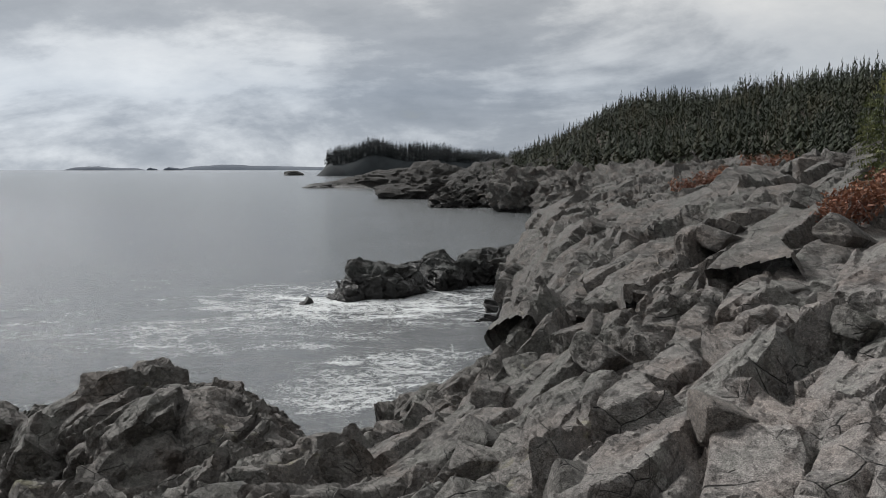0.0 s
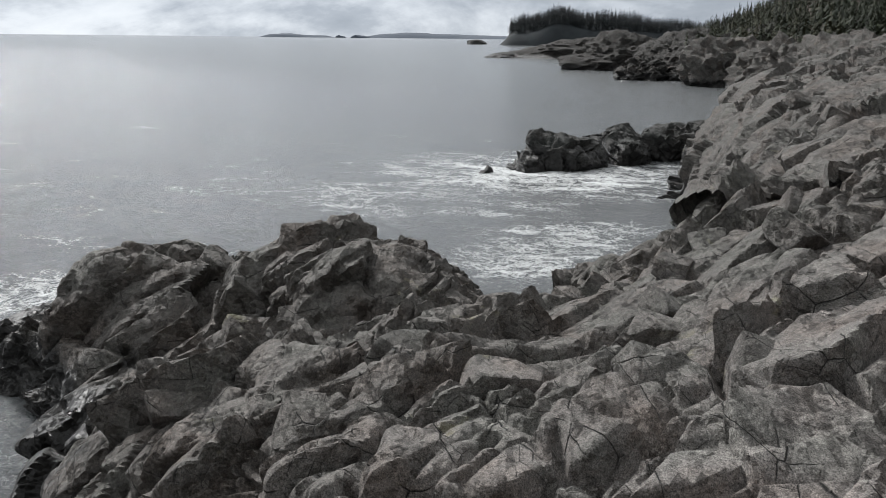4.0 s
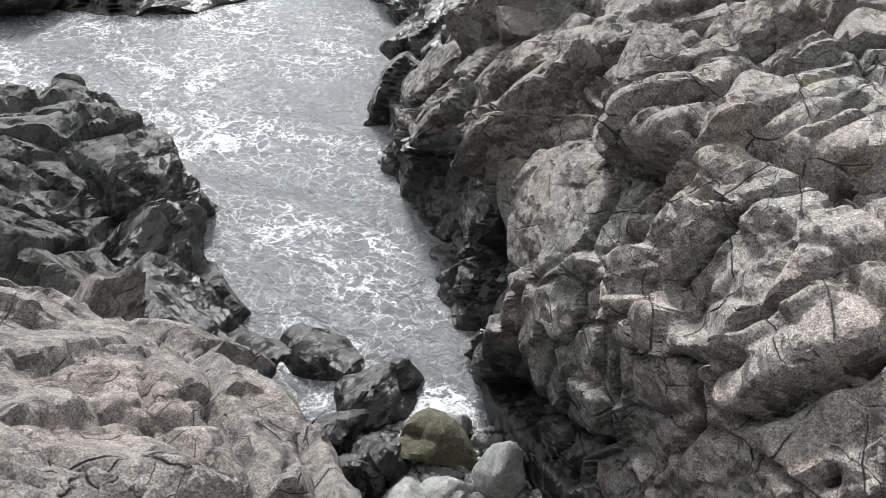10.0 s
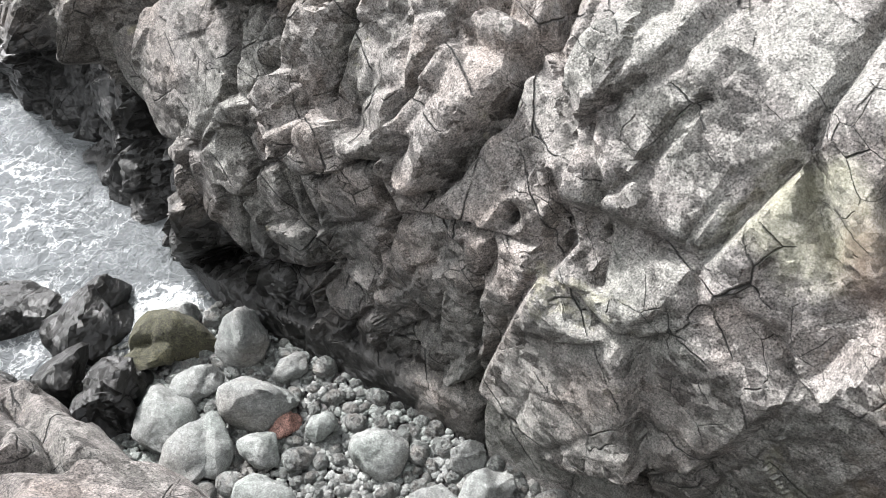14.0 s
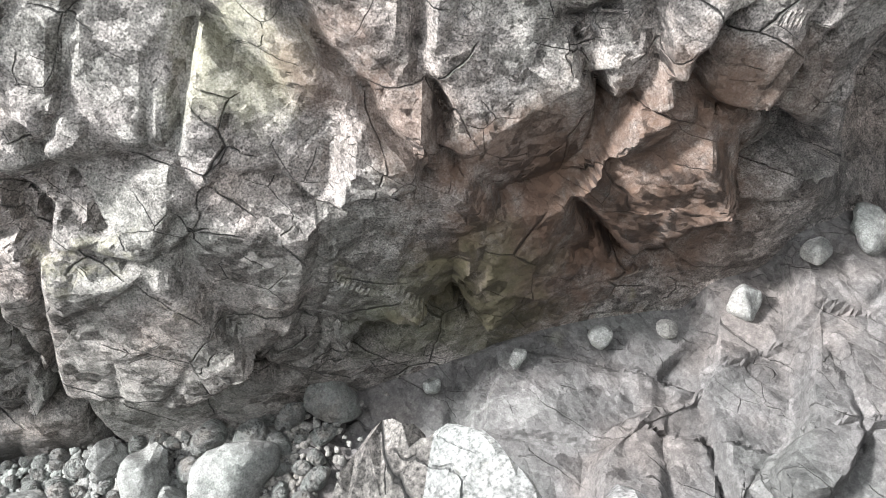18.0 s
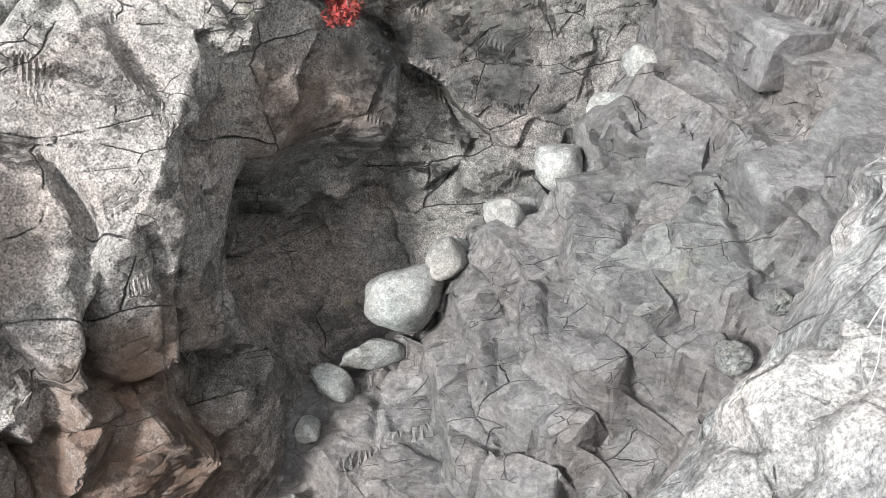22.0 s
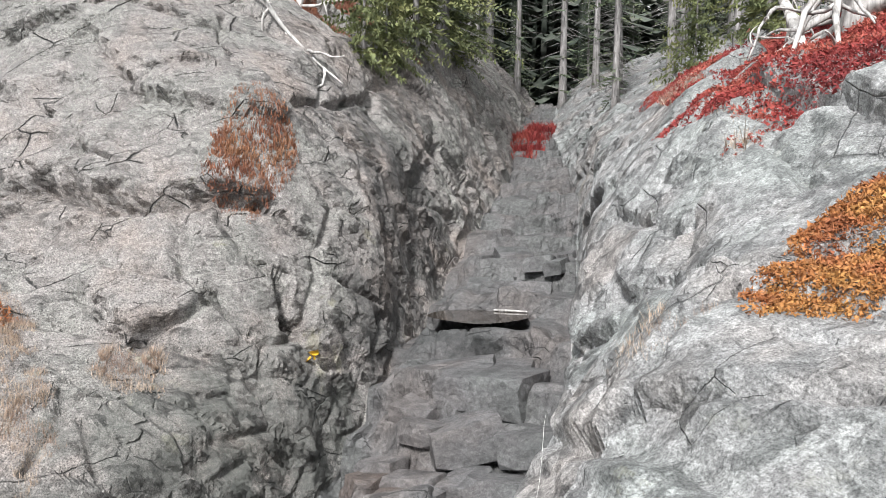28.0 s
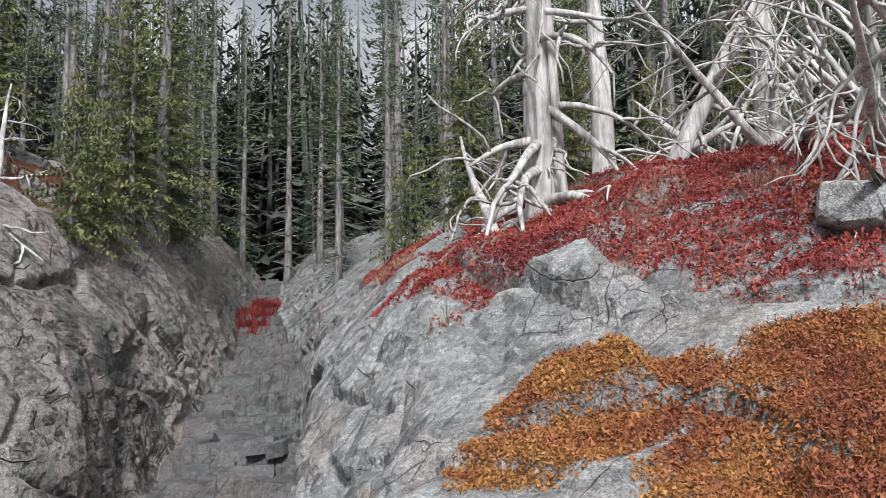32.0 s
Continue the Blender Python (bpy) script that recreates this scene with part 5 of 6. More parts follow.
def spires(name, spots, seed, skin, label, sprays=16, slim=0.45):
    """Many far spruces in one mesh: ragged tiers of drooping sprays round a spire."""
    rng = np.random.default_rng(seed)
    verts, faces = [], []
    for x, y, z, h in spots:
        base = len(verts)
        r0 = h * rng.uniform(0.13, 0.2)
        lean = rng.normal(0, 0.02, 2)
        for k in range(sprays):
            f = (k + 0.6 * rng.random()) / sprays
            a, hh = rng.uniform(0, TAU), h * (0.08 + 0.9 * f)
            reach = r0 * (1 - f) ** 0.85 * rng.uniform(0.6, 1.25) + 0.03 * h * 0.4
            cx, cy = x + lean[0] * hh, y + lean[1] * hh
            w_ = reach * slim
            inner = rng.random() * 0.75 if slim < 0.2 else 0.0
            cx, cy, reach = cx + math.cos(a) * inner * reach, cy + math.sin(a) * inner * reach, reach * (0.42 if slim < 0.2 else 1.0)
            ca, sa = math.cos(a), math.sin(a)
            up_, dn = hh + (0.07 if slim > 0.2 else 0.01) * h, hh - reach * rng.uniform(0.2, 0.6)
            b0 = len(verts)
            verts += [(cx - ca * 0.1 * reach, cy - sa * 0.1 * reach, z + up_), (cx + ca * reach - sa * w_, cy + sa * reach + ca * w_, z + dn), (cx + ca * reach * 1.1, cy + sa * reach * 1.1, z + dn + 0.12 * reach), (cx + ca * reach + sa * w_, cy + sa * reach - ca * w_, z + dn)]
            faces += [(b0, b0 + 1, b0 + 2), (b0, b0 + 2, b0 + 3)]
        b0 = len(verts)
        t_ = 0.012 * h
        verts += [(x - t_, y, z - 0.5), (x + t_, y + t_, z - 0.5), (x, y - t_, z - 0.5), (x + lean[0] * h, y + lean[1] * h, z + h)]
        faces += [(b0, b0 + 1, b0 + 3), (b0 + 1, b0 + 2, b0 + 3), (b0 + 2, b0, b0 + 3)]
    me = bpy.data.meshes.new(name)
    me.from_pydata(verts, [], faces)
    me.materials.append(skin)
    return tagged(new(name, me), label, "trees", kind="stuff")


rng = np.random.default_rng(9)
spots = []
for _ in range(5200):
    yaw = rng.uniform(3.5, 48)
    a0 = np.interp(yaw, [2, 5, 12, 28, 60], [165, 160, 128, 84, 46])
    a1 = np.interp(yaw, [2, 5, 12, 28, 60], [330, 305, 250, 165, 120])
    r = a0 + (a1 - a0) * rng.random() ** 0.85
    x, y = r * math.sin(radians(yaw)), r * math.cos(radians(yaw))
    spots.append((x, y, float(hill(np.array([[x]]), np.array([[y]]))[0, 0]) - 0.4, float(rng.uniform(3.2, 5.6) * (1.25 if rng.random() < 0.15 else 1))))
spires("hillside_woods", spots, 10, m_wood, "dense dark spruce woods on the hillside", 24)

# Farther headland and islands.
def far_isle(name, x0, x1, dist, high, label, seed, skin, trees):
    th = np.linspace(0, 1, 60)
    u, v = np.meshgrid(th, np.linspace(-1, 1, 14), indexing="ij")
    xs = x0 + (x1 - x0) * u
    wide = (x1 - x0) * 0.25
    body_ = np.interp(u, [0, 0.06, 0.25, 0.6, 0.9, 1.0], [0, 0.6, 1.0, 0.75, 0.5, 0.0])
    z = high * body_ * (1 - v * v) ** 0.5 * (1 + 0.15 * fbm(np.stack([xs / (x1 - x0) * 9, v * 3, 0 * v + seed], -1).reshape(-1, 3), 3, 0.5, seed).reshape(u.shape)) - 1.0
    ob = sheet_object(name, label, xs, dist + wide * v, z, skin, None, "headland", False)
    rng = np.random.default_rng(seed)
    pts = []
    for _ in range(trees):
        i, j = int(rng.integers(2, 57)), int(rng.integers(2, 9))
        if z[i, j] > 0.35 * high:
            pts.append((xs[i, j] + rng.uniform(-3, 3), dist + wide * v[i, j], z[i, j], rng.uniform(7, 13)))
    if pts:
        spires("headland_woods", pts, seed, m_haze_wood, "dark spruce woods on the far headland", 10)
    return ob


# Headland rock, its colour tinted towards haze blue.
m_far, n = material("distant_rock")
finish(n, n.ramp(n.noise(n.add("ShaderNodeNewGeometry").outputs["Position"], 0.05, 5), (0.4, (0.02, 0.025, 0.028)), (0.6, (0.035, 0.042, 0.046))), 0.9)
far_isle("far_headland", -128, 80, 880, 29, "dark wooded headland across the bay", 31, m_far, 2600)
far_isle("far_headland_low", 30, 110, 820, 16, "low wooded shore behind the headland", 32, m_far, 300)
# Distance haze over the islands is painted as their blue-grey base colour.
m_haze_isle, n = material("haze_tinted_island")
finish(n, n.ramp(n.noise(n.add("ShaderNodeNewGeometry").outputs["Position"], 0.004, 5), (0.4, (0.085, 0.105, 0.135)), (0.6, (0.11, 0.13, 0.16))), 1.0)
far_isle("island_long", -1330, -480, 4300, 27, "long blue-grey island on the horizon", 33, m_haze_isle, 0)
far_isle("island_low", -1560, -1250, 3500, 17, "low blue-grey island on the horizon", 34, m_haze_isle, 0)
far_isle("island_small", -1235, -1190, 3500, 12, "small blue-grey islet on the horizon", 35, m_haze_isle, 0)
far_isle("island_small", -1165, -1080, 3500, 14, "small blue-grey islet on the horizon", 36, m_haze_isle, 0)


# ---- woods behind the gully ----
def tubes(name, runs, sides=6):
    """Round, tapering limbs in one mesh: each run is a list of (point, radius)."""
    verts, faces = [], []
    for run in runs:
        rings = []
        for i, (p, r) in enumerate(run):
            p = Vector(p)
            ahead = Vector(run[min(i + 1, len(run) - 1)][0]) - Vector(run[max(i - 1, 0)][0])
            ahead = ahead.normalized() if ahead.length > 1e-6 else Vector((0, 0, 1))
            side = ahead.cross(Vector((0.3, 0.9, 0.2))).normalized()
            over = ahead.cross(side)
            rings.append(len(verts))
            for k in range(sides):
                a = TAU * k / sides
                verts.append(p + (side * math.cos(a) + over * math.sin(a)) * r * (1 + 0.12 * math.sin(3 * a + i)))
        for a, b in zip(rings[:-1], rings[1:]):
            for k in range(sides):
                faces.append((a + k, a + (k + 1) % sides, b + (k + 1) % sides, b + k))
        faces.append(tuple(range(rings[-1], rings[-1] + sides)))
        faces.append(tuple(range(rings[0] + sides - 1, rings[0] - 1, -1)))
    me = bpy.data.meshes.new(name)
    me.from_pydata([tuple(v) for v in verts], [], faces)
    me.polygons.foreach_set("use_smooth", np.ones(len(me.polygons), bool))
    return me


def spruce_meshes(seed, high, wide, bare, whorls, thick=1.0):
    """Trunk, crown and dead lower twigs of a spruce that stands at the origin."""
    rng = np.random.default_rng(seed)
    bend = rng.normal(0, 0.012, 2)

    def axis(h):
        return np.array([bend[0] * h + 0.02 * math.sin(h * 0.9), bend[1] * h, h])

    r0 = 0.0125 * high
    trunk = tubes("trunk", [[(axis(h) - (0, 0, 0.4 if h == 0 else 0), r0 * (1 - 0.93 * h / high) + (0.35 * r0 if h == 0 else 0)) for h in np.linspace(0, high, 14)]], 8)
    verts, faces, dead = [], [], []
    for k in range(whorls):
        f = (k + 0.5) / whorls
        h = high * (0.04 + 0.95 * f)
        green = f > bare
        count = int(rng.integers(4, 7))
        reach0 = wide * (1 - f) ** 0.75 + 0.05 * high * 0.15
        turn = rng.uniform(0, TAU)
        for b in range(count):
            a = turn + TAU * b / count + rng.normal(0, 0.25)
            reach = reach0 * rng.uniform(0.55, 1.12) * (1 if green else rng.uniform(0.3, 0.9))
            droop = (0.28 - 0.75 * f) + rng.normal(0, 0.12)
            c0, out = axis(h), np.array([math.cos(a), math.sin(a), -droop])
            side = np.array([-math.sin(a), math.cos(a), 0])
            sag = np.array([0, 0, -0.12 * reach])
            if not green:
                if rng.random() < 0.9:
                    mid_ = c0 + out * reach * 0.5 + sag * 0.3
                    dead.append([(c0, 0.012), (mid_, 0.008), (c0 + out * reach + sag + side * rng.normal(0, 0.1), 0.003)])
                if rng.random() < 0.75:
                    continue
            steps_ = max(3, int(reach / (0.12 if thick > 1 else 0.06)))
            for q in range(steps_):
                g = (q + 0.7) / steps_
                at_ = c0 + out * reach * g + sag * g * g
                fan = (0.15 * reach * (1.15 - g) + 0.06) * (thick if thick > 1 else 0.7)
                for sgn in ((-1, 1, 0) if thick > 1 else (-1, -0.6, 1, 0.6, 0)):
                    tip = at_ + (side * sgn * fan + out * fan * (0.55 if sgn else 0.9)) * rng.uniform(0.7, 1.25) + (0, 0, rng.normal(0.0, 0.05))
                    lie = (tip - at_)
                    flat = np.cross(lie, (0, 0, 1.0))
                    flat = flat / (np.linalg.norm(flat) + 1e-6) * (0.008 + 0.008 * rng.random()) * thick
                    flat = flat + np.array([0, 0, rng.normal(0, 0.012)])
                    b0 = len(verts)
                    mid_ = at_ + lie * 0.5
                    verts += [tuple(at_), tuple(mid_ + flat), tuple(tip), tuple(mid_ - flat + (0, 0, 0.02))]
                    faces += [(b0, b0 + 1, b0 + 2), (b0, b0 + 2, b0 + 3)]
    crown = bpy.data.meshes.new("crown")
    crown.from_pydata(verts, [], faces)
    return trunk, crown, (tubes("twigwork", dead, 3) if dead else None)


def spruce(seed, high, wide, bare, whorls, skin, label, thick=1.0):
    tree = tagged(new("spruce"), label, "tree", "spruces behind the gully")
    trunk, crown, twigs = spruce_meshes(seed, high, wide, bare, whorls, thick)
    part("trunk", trunk, m_bark, tree)
    part("crown", crown, skin, tree)
    if twigs:
        tagged(part("twigwork", twigs, m_bark, tree), "grey dead lower twigs", kind="stuff")
    return tree


kinds = [spruce(41, 10.5, 1.6, 0.42, 40, m_needle, "tall dark spruce with bare lower trunk", 1.2), spruce(42, 9.0, 1.5, 0.30, 36, m_needle, "dark spruce in the dense stand", 1.2), spruce(43, 11.5, 1.4, 0.55, 38, m_needle, "slender spruce with dead lower branches", 1.2),
         spruce(44, 5.0, 1.35, 0.06, 26, m_bright, "young yellow-green spruce at the gully edge"), spruce(45, 2.6, 0.85, 0.0, 17, m_bright, "small yellow-green spruce on the rock", 0.9)]
used = [False] * 5


def land_at(x, y):
    """Ground under the trees: the shore sheet, or the hill behind it."""
    a = ground_at(x, y)
    b = float(hill(np.array([[float(x)]]), np.array([[float(y)]]))[0, 0]) - 0.4
    s_ = x * TO_SEA[0] + y * TO_SEA[1]
    return a if s_ > -28 else max(a, b) if s_ > -31 else b


def plant(kind, x, y, turn, scale=1.0):
    s_, n_ = x * TO_SEA[0] + y * TO_SEA[1], x * ACROSS[0] + y * ACROSS[1]
    if s_ > -26 and float(gully(s_, 1)) - 0.8 < n_ < float(gully(s_, 2)) + 1.2:
        x, y = sn(s_, float(gully(s_, 2)) + 1.3)
    m_ = pose(x, y, land_at(x, y) - 0.15, 0, 0, turn)
    if not used[kind]:
        used[kind] = True
        ob = kinds[kind]
        ob.matrix_world = m_
        ob.scale = (scale,) * 3
        return ob
    ob = copy_thing(kinds[kind], m_)
    ob.scale = (scale,) * 3
    return ob


def polar(yaw, r):
    """A place seen from the camera's last stand at a yaw (degrees clockwise from up the coast) and a distance."""
    return 0.55 + r * math.sin(radians(yaw)), -0.68 + r * math.cos(radians(yaw))


for kind, yaw, r, scale in ((3, 119.5, 15.2, 1.15), (3, 122.5, 17.5, 1.2), (4, 112.5, 12.8, 1.0), (4, 126, 18.2, 1.0), (3, 127.5, 19.5, 0.8), (4, 116, 13.6, 0.9), (3, 107, 15.5, 1.0), (3, 146, 15.5, 1.0), (3, 138.5, 17.0, 1.1), (4, 134, 17.8, 1.1), (3, 158, 15.5, 0.9), (4, 151, 14.6, 0.9), (4, 120.5, 13.4, 0.8)):
    plant(kind, *polar(yaw, r), yaw * 37 % 360, scale)
for kind, x, y, scale in ((4, 9.9, 18.9, 0.95), (4, 11.3, 20.6, 0.9), (3, 12.6, 20.0, 0.6), (4, 13.5, 22.5, 1.0), (4, 12.6, 25.0, 0.8)):
    plant(kind, x, y, x * 91 % 360, scale)
rng = np.random.default_rng(77)
spots = []
tries = 0
while len(spots) < 150 and tries < 6000:
    tries += 1
    yaw, r = rng.uniform(92, 172), 17 + 27 * rng.random() ** 0.9
    if abs(yaw - 131.3) < 1.1:
        continue
    x, y = polar(yaw, r)
    s_ = x * TO_SEA[0] + y * TO_SEA[1]
    n_ = x * ACROSS[0] + y * ACROSS[1]
    if s_ > -24 and float(gully(s_, 1)) - 0.6 < n_ < float(gully(s_, 2)) + 0.6 or any((x - a) ** 2 + (y - b) ** 2 < 1.3 for a, b in spots):
        continue
    spots.append((x, y))
    plant(int(rng.integers(0, 3)), x, y, float(rng.uniform(0, 360)), float(rng.uniform(0.75, 1.15)))
back = []
for _ in range(1900):
    yaw, r = rng.uniform(85, 178), rng.uniform(34, 70)
    x, y = polar(yaw, r)
    if abs(yaw - 131.3) < 0.9:
        continue
    back.append((x, y, float(hill(np.array([[x]]), np.array([[y]]))[0, 0]) - 0.6, float(rng.uniform(12, 19))))
spires("inland_woods", back, 12, m_inland, "dense dark spruce woods inland", 95, 0.15)


# ---- silver dead trees on the heath ----
def limb(rng, start, way, length, r0, curl=0.25, steps_=9, lift=0.0):
    p, d, run = np.array(start, float), np.array(way, float) / np.linalg.norm(way), []
    for i in range(steps_ + 1):
        f = i / steps_
        run.append((tuple(p), r0 * (1 - 0.85 * f) + 0.004))
        d = d + rng.normal(0, curl / steps_ * 2.2, 3) + np.array([0, 0, lift / steps_])
        d /= np.linalg.norm(d)
        p = p + d * length / steps_
    return run


def dead_tree(seed, base, way, length, r0, branches, label, reach=1.3, low=0.12, lift=-0.3, dip=(-0.3, 0.5)):
    """A bleached trunk with its bare limbs; each big limb is a part."""
    rng = np.random.default_rng(seed)
    tree = tagged(new("dead_tree"), label, "dead tree", "bleached dead trees")
    tree.location = base
    trunk = limb(rng, (0, 0, -0.25), way, length, r0, 0.18, 16)
    trunk[0] = (trunk[0][0], r0 * 1.5)
    part("trunk", tubes("trunk", [trunk], 10), m_silver, tree)
    for b in range(branches):
        f = low + (0.95 - low) * (b + rng.random()) / branches
        i = min(int(f * 16), 15)
        p, r = trunk[i]
        a = rng.uniform(0, TAU)
        main = np.array(trunk[i + 1][0]) - np.array(p)
        main /= np.linalg.norm(main)
        side = np.cross(main, (math.cos(a), math.sin(a), 0.4))
        side /= np.linalg.norm(side) + 1e-6
        run = limb(rng, p, side + main * rng.uniform(*dip), reach * rng.uniform(0.4, 1.2) * (1 - 0.5 * f), r * rng.uniform(0.28, 0.5), 0.5, 9, lift)
        runs = [run]
        for j in range(int(rng.integers(2, 6))):
            q, rq = run[int(rng.integers(3, 9))]
            runs.append(limb(rng, q, side + rng.normal(0, 0.7, 3), reach * rng.uniform(0.15, 0.5), rq * 0.6, 0.6, 5, lift))
        part("branch", tubes("branch", runs, 6), m_silver, tree)
    return tree


def on_heath(yaw, r, up=0.0):
    x, y = polar(yaw, r)
    return x, y, ground_at(x, y) + up


dead_tree(1, on_heath(143.4, 8.2), (-0.06, 0.05, 1), 5.2, 0.15, 20, "bleached silver dead spruce with spreading bare limbs", 1.9, 0.06, -0.9, (-0.5, 0.35))
dead_tree(2, on_heath(144.6, 8.4), (0.04, 0.03, 1), 5.0, 0.12, 12, "bleached silver dead spruce trunk", 1.6, 0.08, -0.9, (-0.5, 0.3))
dead_tree(3, on_heath(140.5, 8.0), (0.55, -0.35, 0.75), 2.4, 0.07, 14, "leaning bleached dead trunk with drooping twigs", 1.4, 0.1, -1.0, (-0.6, 0.2))
dead_tree(4, on_heath(147.8, 10.6), (0.03, 0, 1), 5.0, 0.17, 6, "thick bleached dead trunk on the red heath", 1.0, 0.4, 0.0)
dead_tree(5, on_heath(151.5, 9.2), (-0.35, -0.35, 1), 4.6, 0.12, 10, "leaning bleached dead spruce", 1.5, 0.1, -0.2)
dead_tree(6, on_heath(158.5, 10.0), (-0.1, 0.05, 1), 5.0, 0.16, 10, "bleached dead spruce with broken limbs", 1.6, 0.15, -0.2)
for i, (yaw, r, way, length, rad, up) in enumerate(((160, 8.2, (-0.5, 0.6, 0.1), 2.6, 0.08, 0.25), (163, 8.6, (-0.2, 0.8, 0.25), 2.6, 0.07, 0.3), (165, 7.6, (-0.2, 0.9, 0.1), 2.8, 0.07, 0.2), (156, 9.4, (0.6, -0.4, 0.5), 2.6, 0.07, 0.15), (159, 9.0, (0.2, 0.6, 0.5), 2.4, 0.06, 0.1), (165, 8.6, (0.55, -0.5, 0.75), 4.2, 0.1, 1.6))):
    dead_tree(20 + i, on_heath(yaw, r, up), way, length, rad, 12, "fallen bleached dead tree, a tangle of bare limbs", 1.3, 0.05, -0.1)

# Bleached root hanging over the far bank.
rng = np.random.default_rng(3)
root = tagged(new("bleached_root"), "long bleached root trailing down the rock face", "driftwood")
root.location = (12.3, -2.95, 10.95)
runs = [limb(rng, (0, 0, 0), (-1.0, -0.4, -0.72), 3.0, 0.045, 0.75, 16, -0.25)]
for q in (5, 8, 10, 12, 14):
    runs.append(limb(rng, runs[0][q][0], (-0.7 + rng.normal(0, 0.3), rng.normal(0, 0.5), -1), 0.8, 0.018, 1.2, 8, -0.3))
part("stem", tubes("stem", runs[:1], 7), m_silver, root)
for r_ in runs[1:]:
    part("rootlet", tubes("rootlet", [r_], 5), m_silver, root)


# ---- heath ----
def tufts(name, label, skin, mask, count, high, wide, blades, seed, spread_=0.5, category="plants", leafy_=False):
    """Low plants strewn over the shore sheets where mask says; each tuft is a few blades."""
    rng = np.random.default_rng(seed)
    area = mask.copy()
    dx = np.hypot(np.diff(LS, axis=0)[:, :-1], 0) * np.abs(np.diff(LN, axis=1)[:-1])
    wgt = (area[:-1, :-1] * dx).ravel()
    if wgt.sum() <= 0:
        return None
    pick = rng.choice(wgt.size, count, p=wgt / wgt.sum())
    r_, c_ = np.unravel_index(pick, dx.shape)
    u, v = rng.random(count), rng.random(count)
    base = np.stack([g[r_, c_] + (g[r_ + 1, c_] - g[r_, c_]) * u + (g[r_, c_ + 1] - g[r_, c_]) * v for g in (GX, GY, GZ)], 1)
    size = rng.uniform(0.6, 1.3, count) * (0.75 + 0.5 * value_noise(base * 2.5, seed))
    verts = np.zeros((count, blades, 3, 3))
    for k in range(blades):
        a = rng.uniform(0, TAU, count)
        lean = rng.uniform(0.1, spread_, count) * 2
        out = np.stack([np.cos(a), np.sin(a), 0 * a], 1)
        side = np.stack([-np.sin(a), np.cos(a), 0 * a], 1)
        hh = (high * size * rng.uniform(0.6, 1.2, count))[:, None]
        off = base + rng.normal(0, wide * 1.2, (count, 3)) * (1, 1, 0.1)
        if leafy_:
            mid_ = off + np.array([0, 0, 1.0]) * hh * rng.random((count, 1))
            one, two = rng.normal(0, wide, (2, count, 3))
            verts[:, k, 0], verts[:, k, 1], verts[:, k, 2] = mid_ + one, mid_ + two, mid_ - (one + two) * 0.7
            continue
        verts[:, k, 0] = off - side * wide * size[:, None] - (0, 0, 0.02)
        verts[:, k, 1] = off + side * wide * size[:, None] - (0, 0, 0.02)
        verts[:, k, 2] = off + out * hh * lean[:, None] + np.array([0, 0, 1.0]) * hh
    me = bpy.data.meshes.new(name)
    total = count * blades * 3
    me.vertices.add(total)
    me.vertices.foreach_set("co", verts.astype(np.float32).ravel())
    me.loops.add(total)
    me.loops.foreach_set("vertex_index", np.arange(total, dtype=np.int32))
    me.polygons.add(count * blades)
    me.polygons.foreach_set("loop_start", np.arange(0, total, 3, dtype=np.int32))
    me.update(calc_edges=True)
    me.materials.append(skin)
    return tagged(new(name, me), label, category, kind="stuff")


def ragged(s0, n0_, rs, rn, turn=0, seed=0, wob=0.55):
    """A patch of ragged outline about a place along and across the gully."""
    c, s_ = math.cos(radians(turn)), math.sin(radians(turn))
    u, v = ((LS - s0) * c + (LN - n0_) * s_) / rs, ((LN - n0_) * c - (LS - s0) * s_) / rn
    edge = np.sqrt(u * u + v * v)
    close = edge < 2.4
    edge[close] += wob * fbm(np.stack([LS[close] * 1.6, LN[close] * 1.6, 0 * LS[close] + seed], -1), 3, 0.55, seed)
    return smooth(1.05, 0.85, edge)


heath = np.maximum.reduce([ragged(-7.35, -2.45, 1.05, 1.3, 0, 21, 0.2), ragged(-9.6, -2.8, 3.5, 2.8, 0, 1, 0.22), ragged(-8.7, -0.6, 1.6, 1.1, 0, 2, 0.3), ragged(-13, -1, 3, 3, 0, 3)]) * (LN < foot1 - 0.4 - 0.6 * smooth(-8, -10, LS))
orange = np.maximum(ragged(-4.75, -2.4, 0.75, 1.6, 0, 4, 0.3), np.maximum(ragged(-4.2, -4.4, 1.4, 1.7, 10, 5, 0.3), ragged(-5.25, -0.85, 0.38, 0.95, -15, 6, 0.3))) * (LN < foot1 - 0.3) * (1 - heath)
tufts("red_heath", "dense dark-red heath on the near bank", m_red, heath, 100000, 0.07, 0.0095, 4, 51, 0.9, leafy_=True)
tufts("orange_crowberry", "dense orange crowberry mat on the slabs", m_orange, orange, 100000, 0.05, 0.0075, 4, 52, 0.9, leafy_=True)
tufts("heath_grass", "dry straw grass through the red heath", m_straw, np.maximum(heath * (fbm(np.stack([LS, LN, 0 * LS], -1).reshape(-1, 3) * 1.2, 2, 0.5, 88).reshape(LS.shape) > 0.45), 0.4 * ragged(-6.6, -4.0, 0.8, 1.2, 0, 7)), 12000, 0.11, 0.003, 4, 53, 0.9)
far_red = np.maximum(ragged(-3.35, 5.45, 0.6, 0.5, 0, 8), ragged(-3.5, 6.3, 0.8, 0.7, 0, 9)) * (LN > foot2 + 0.6)
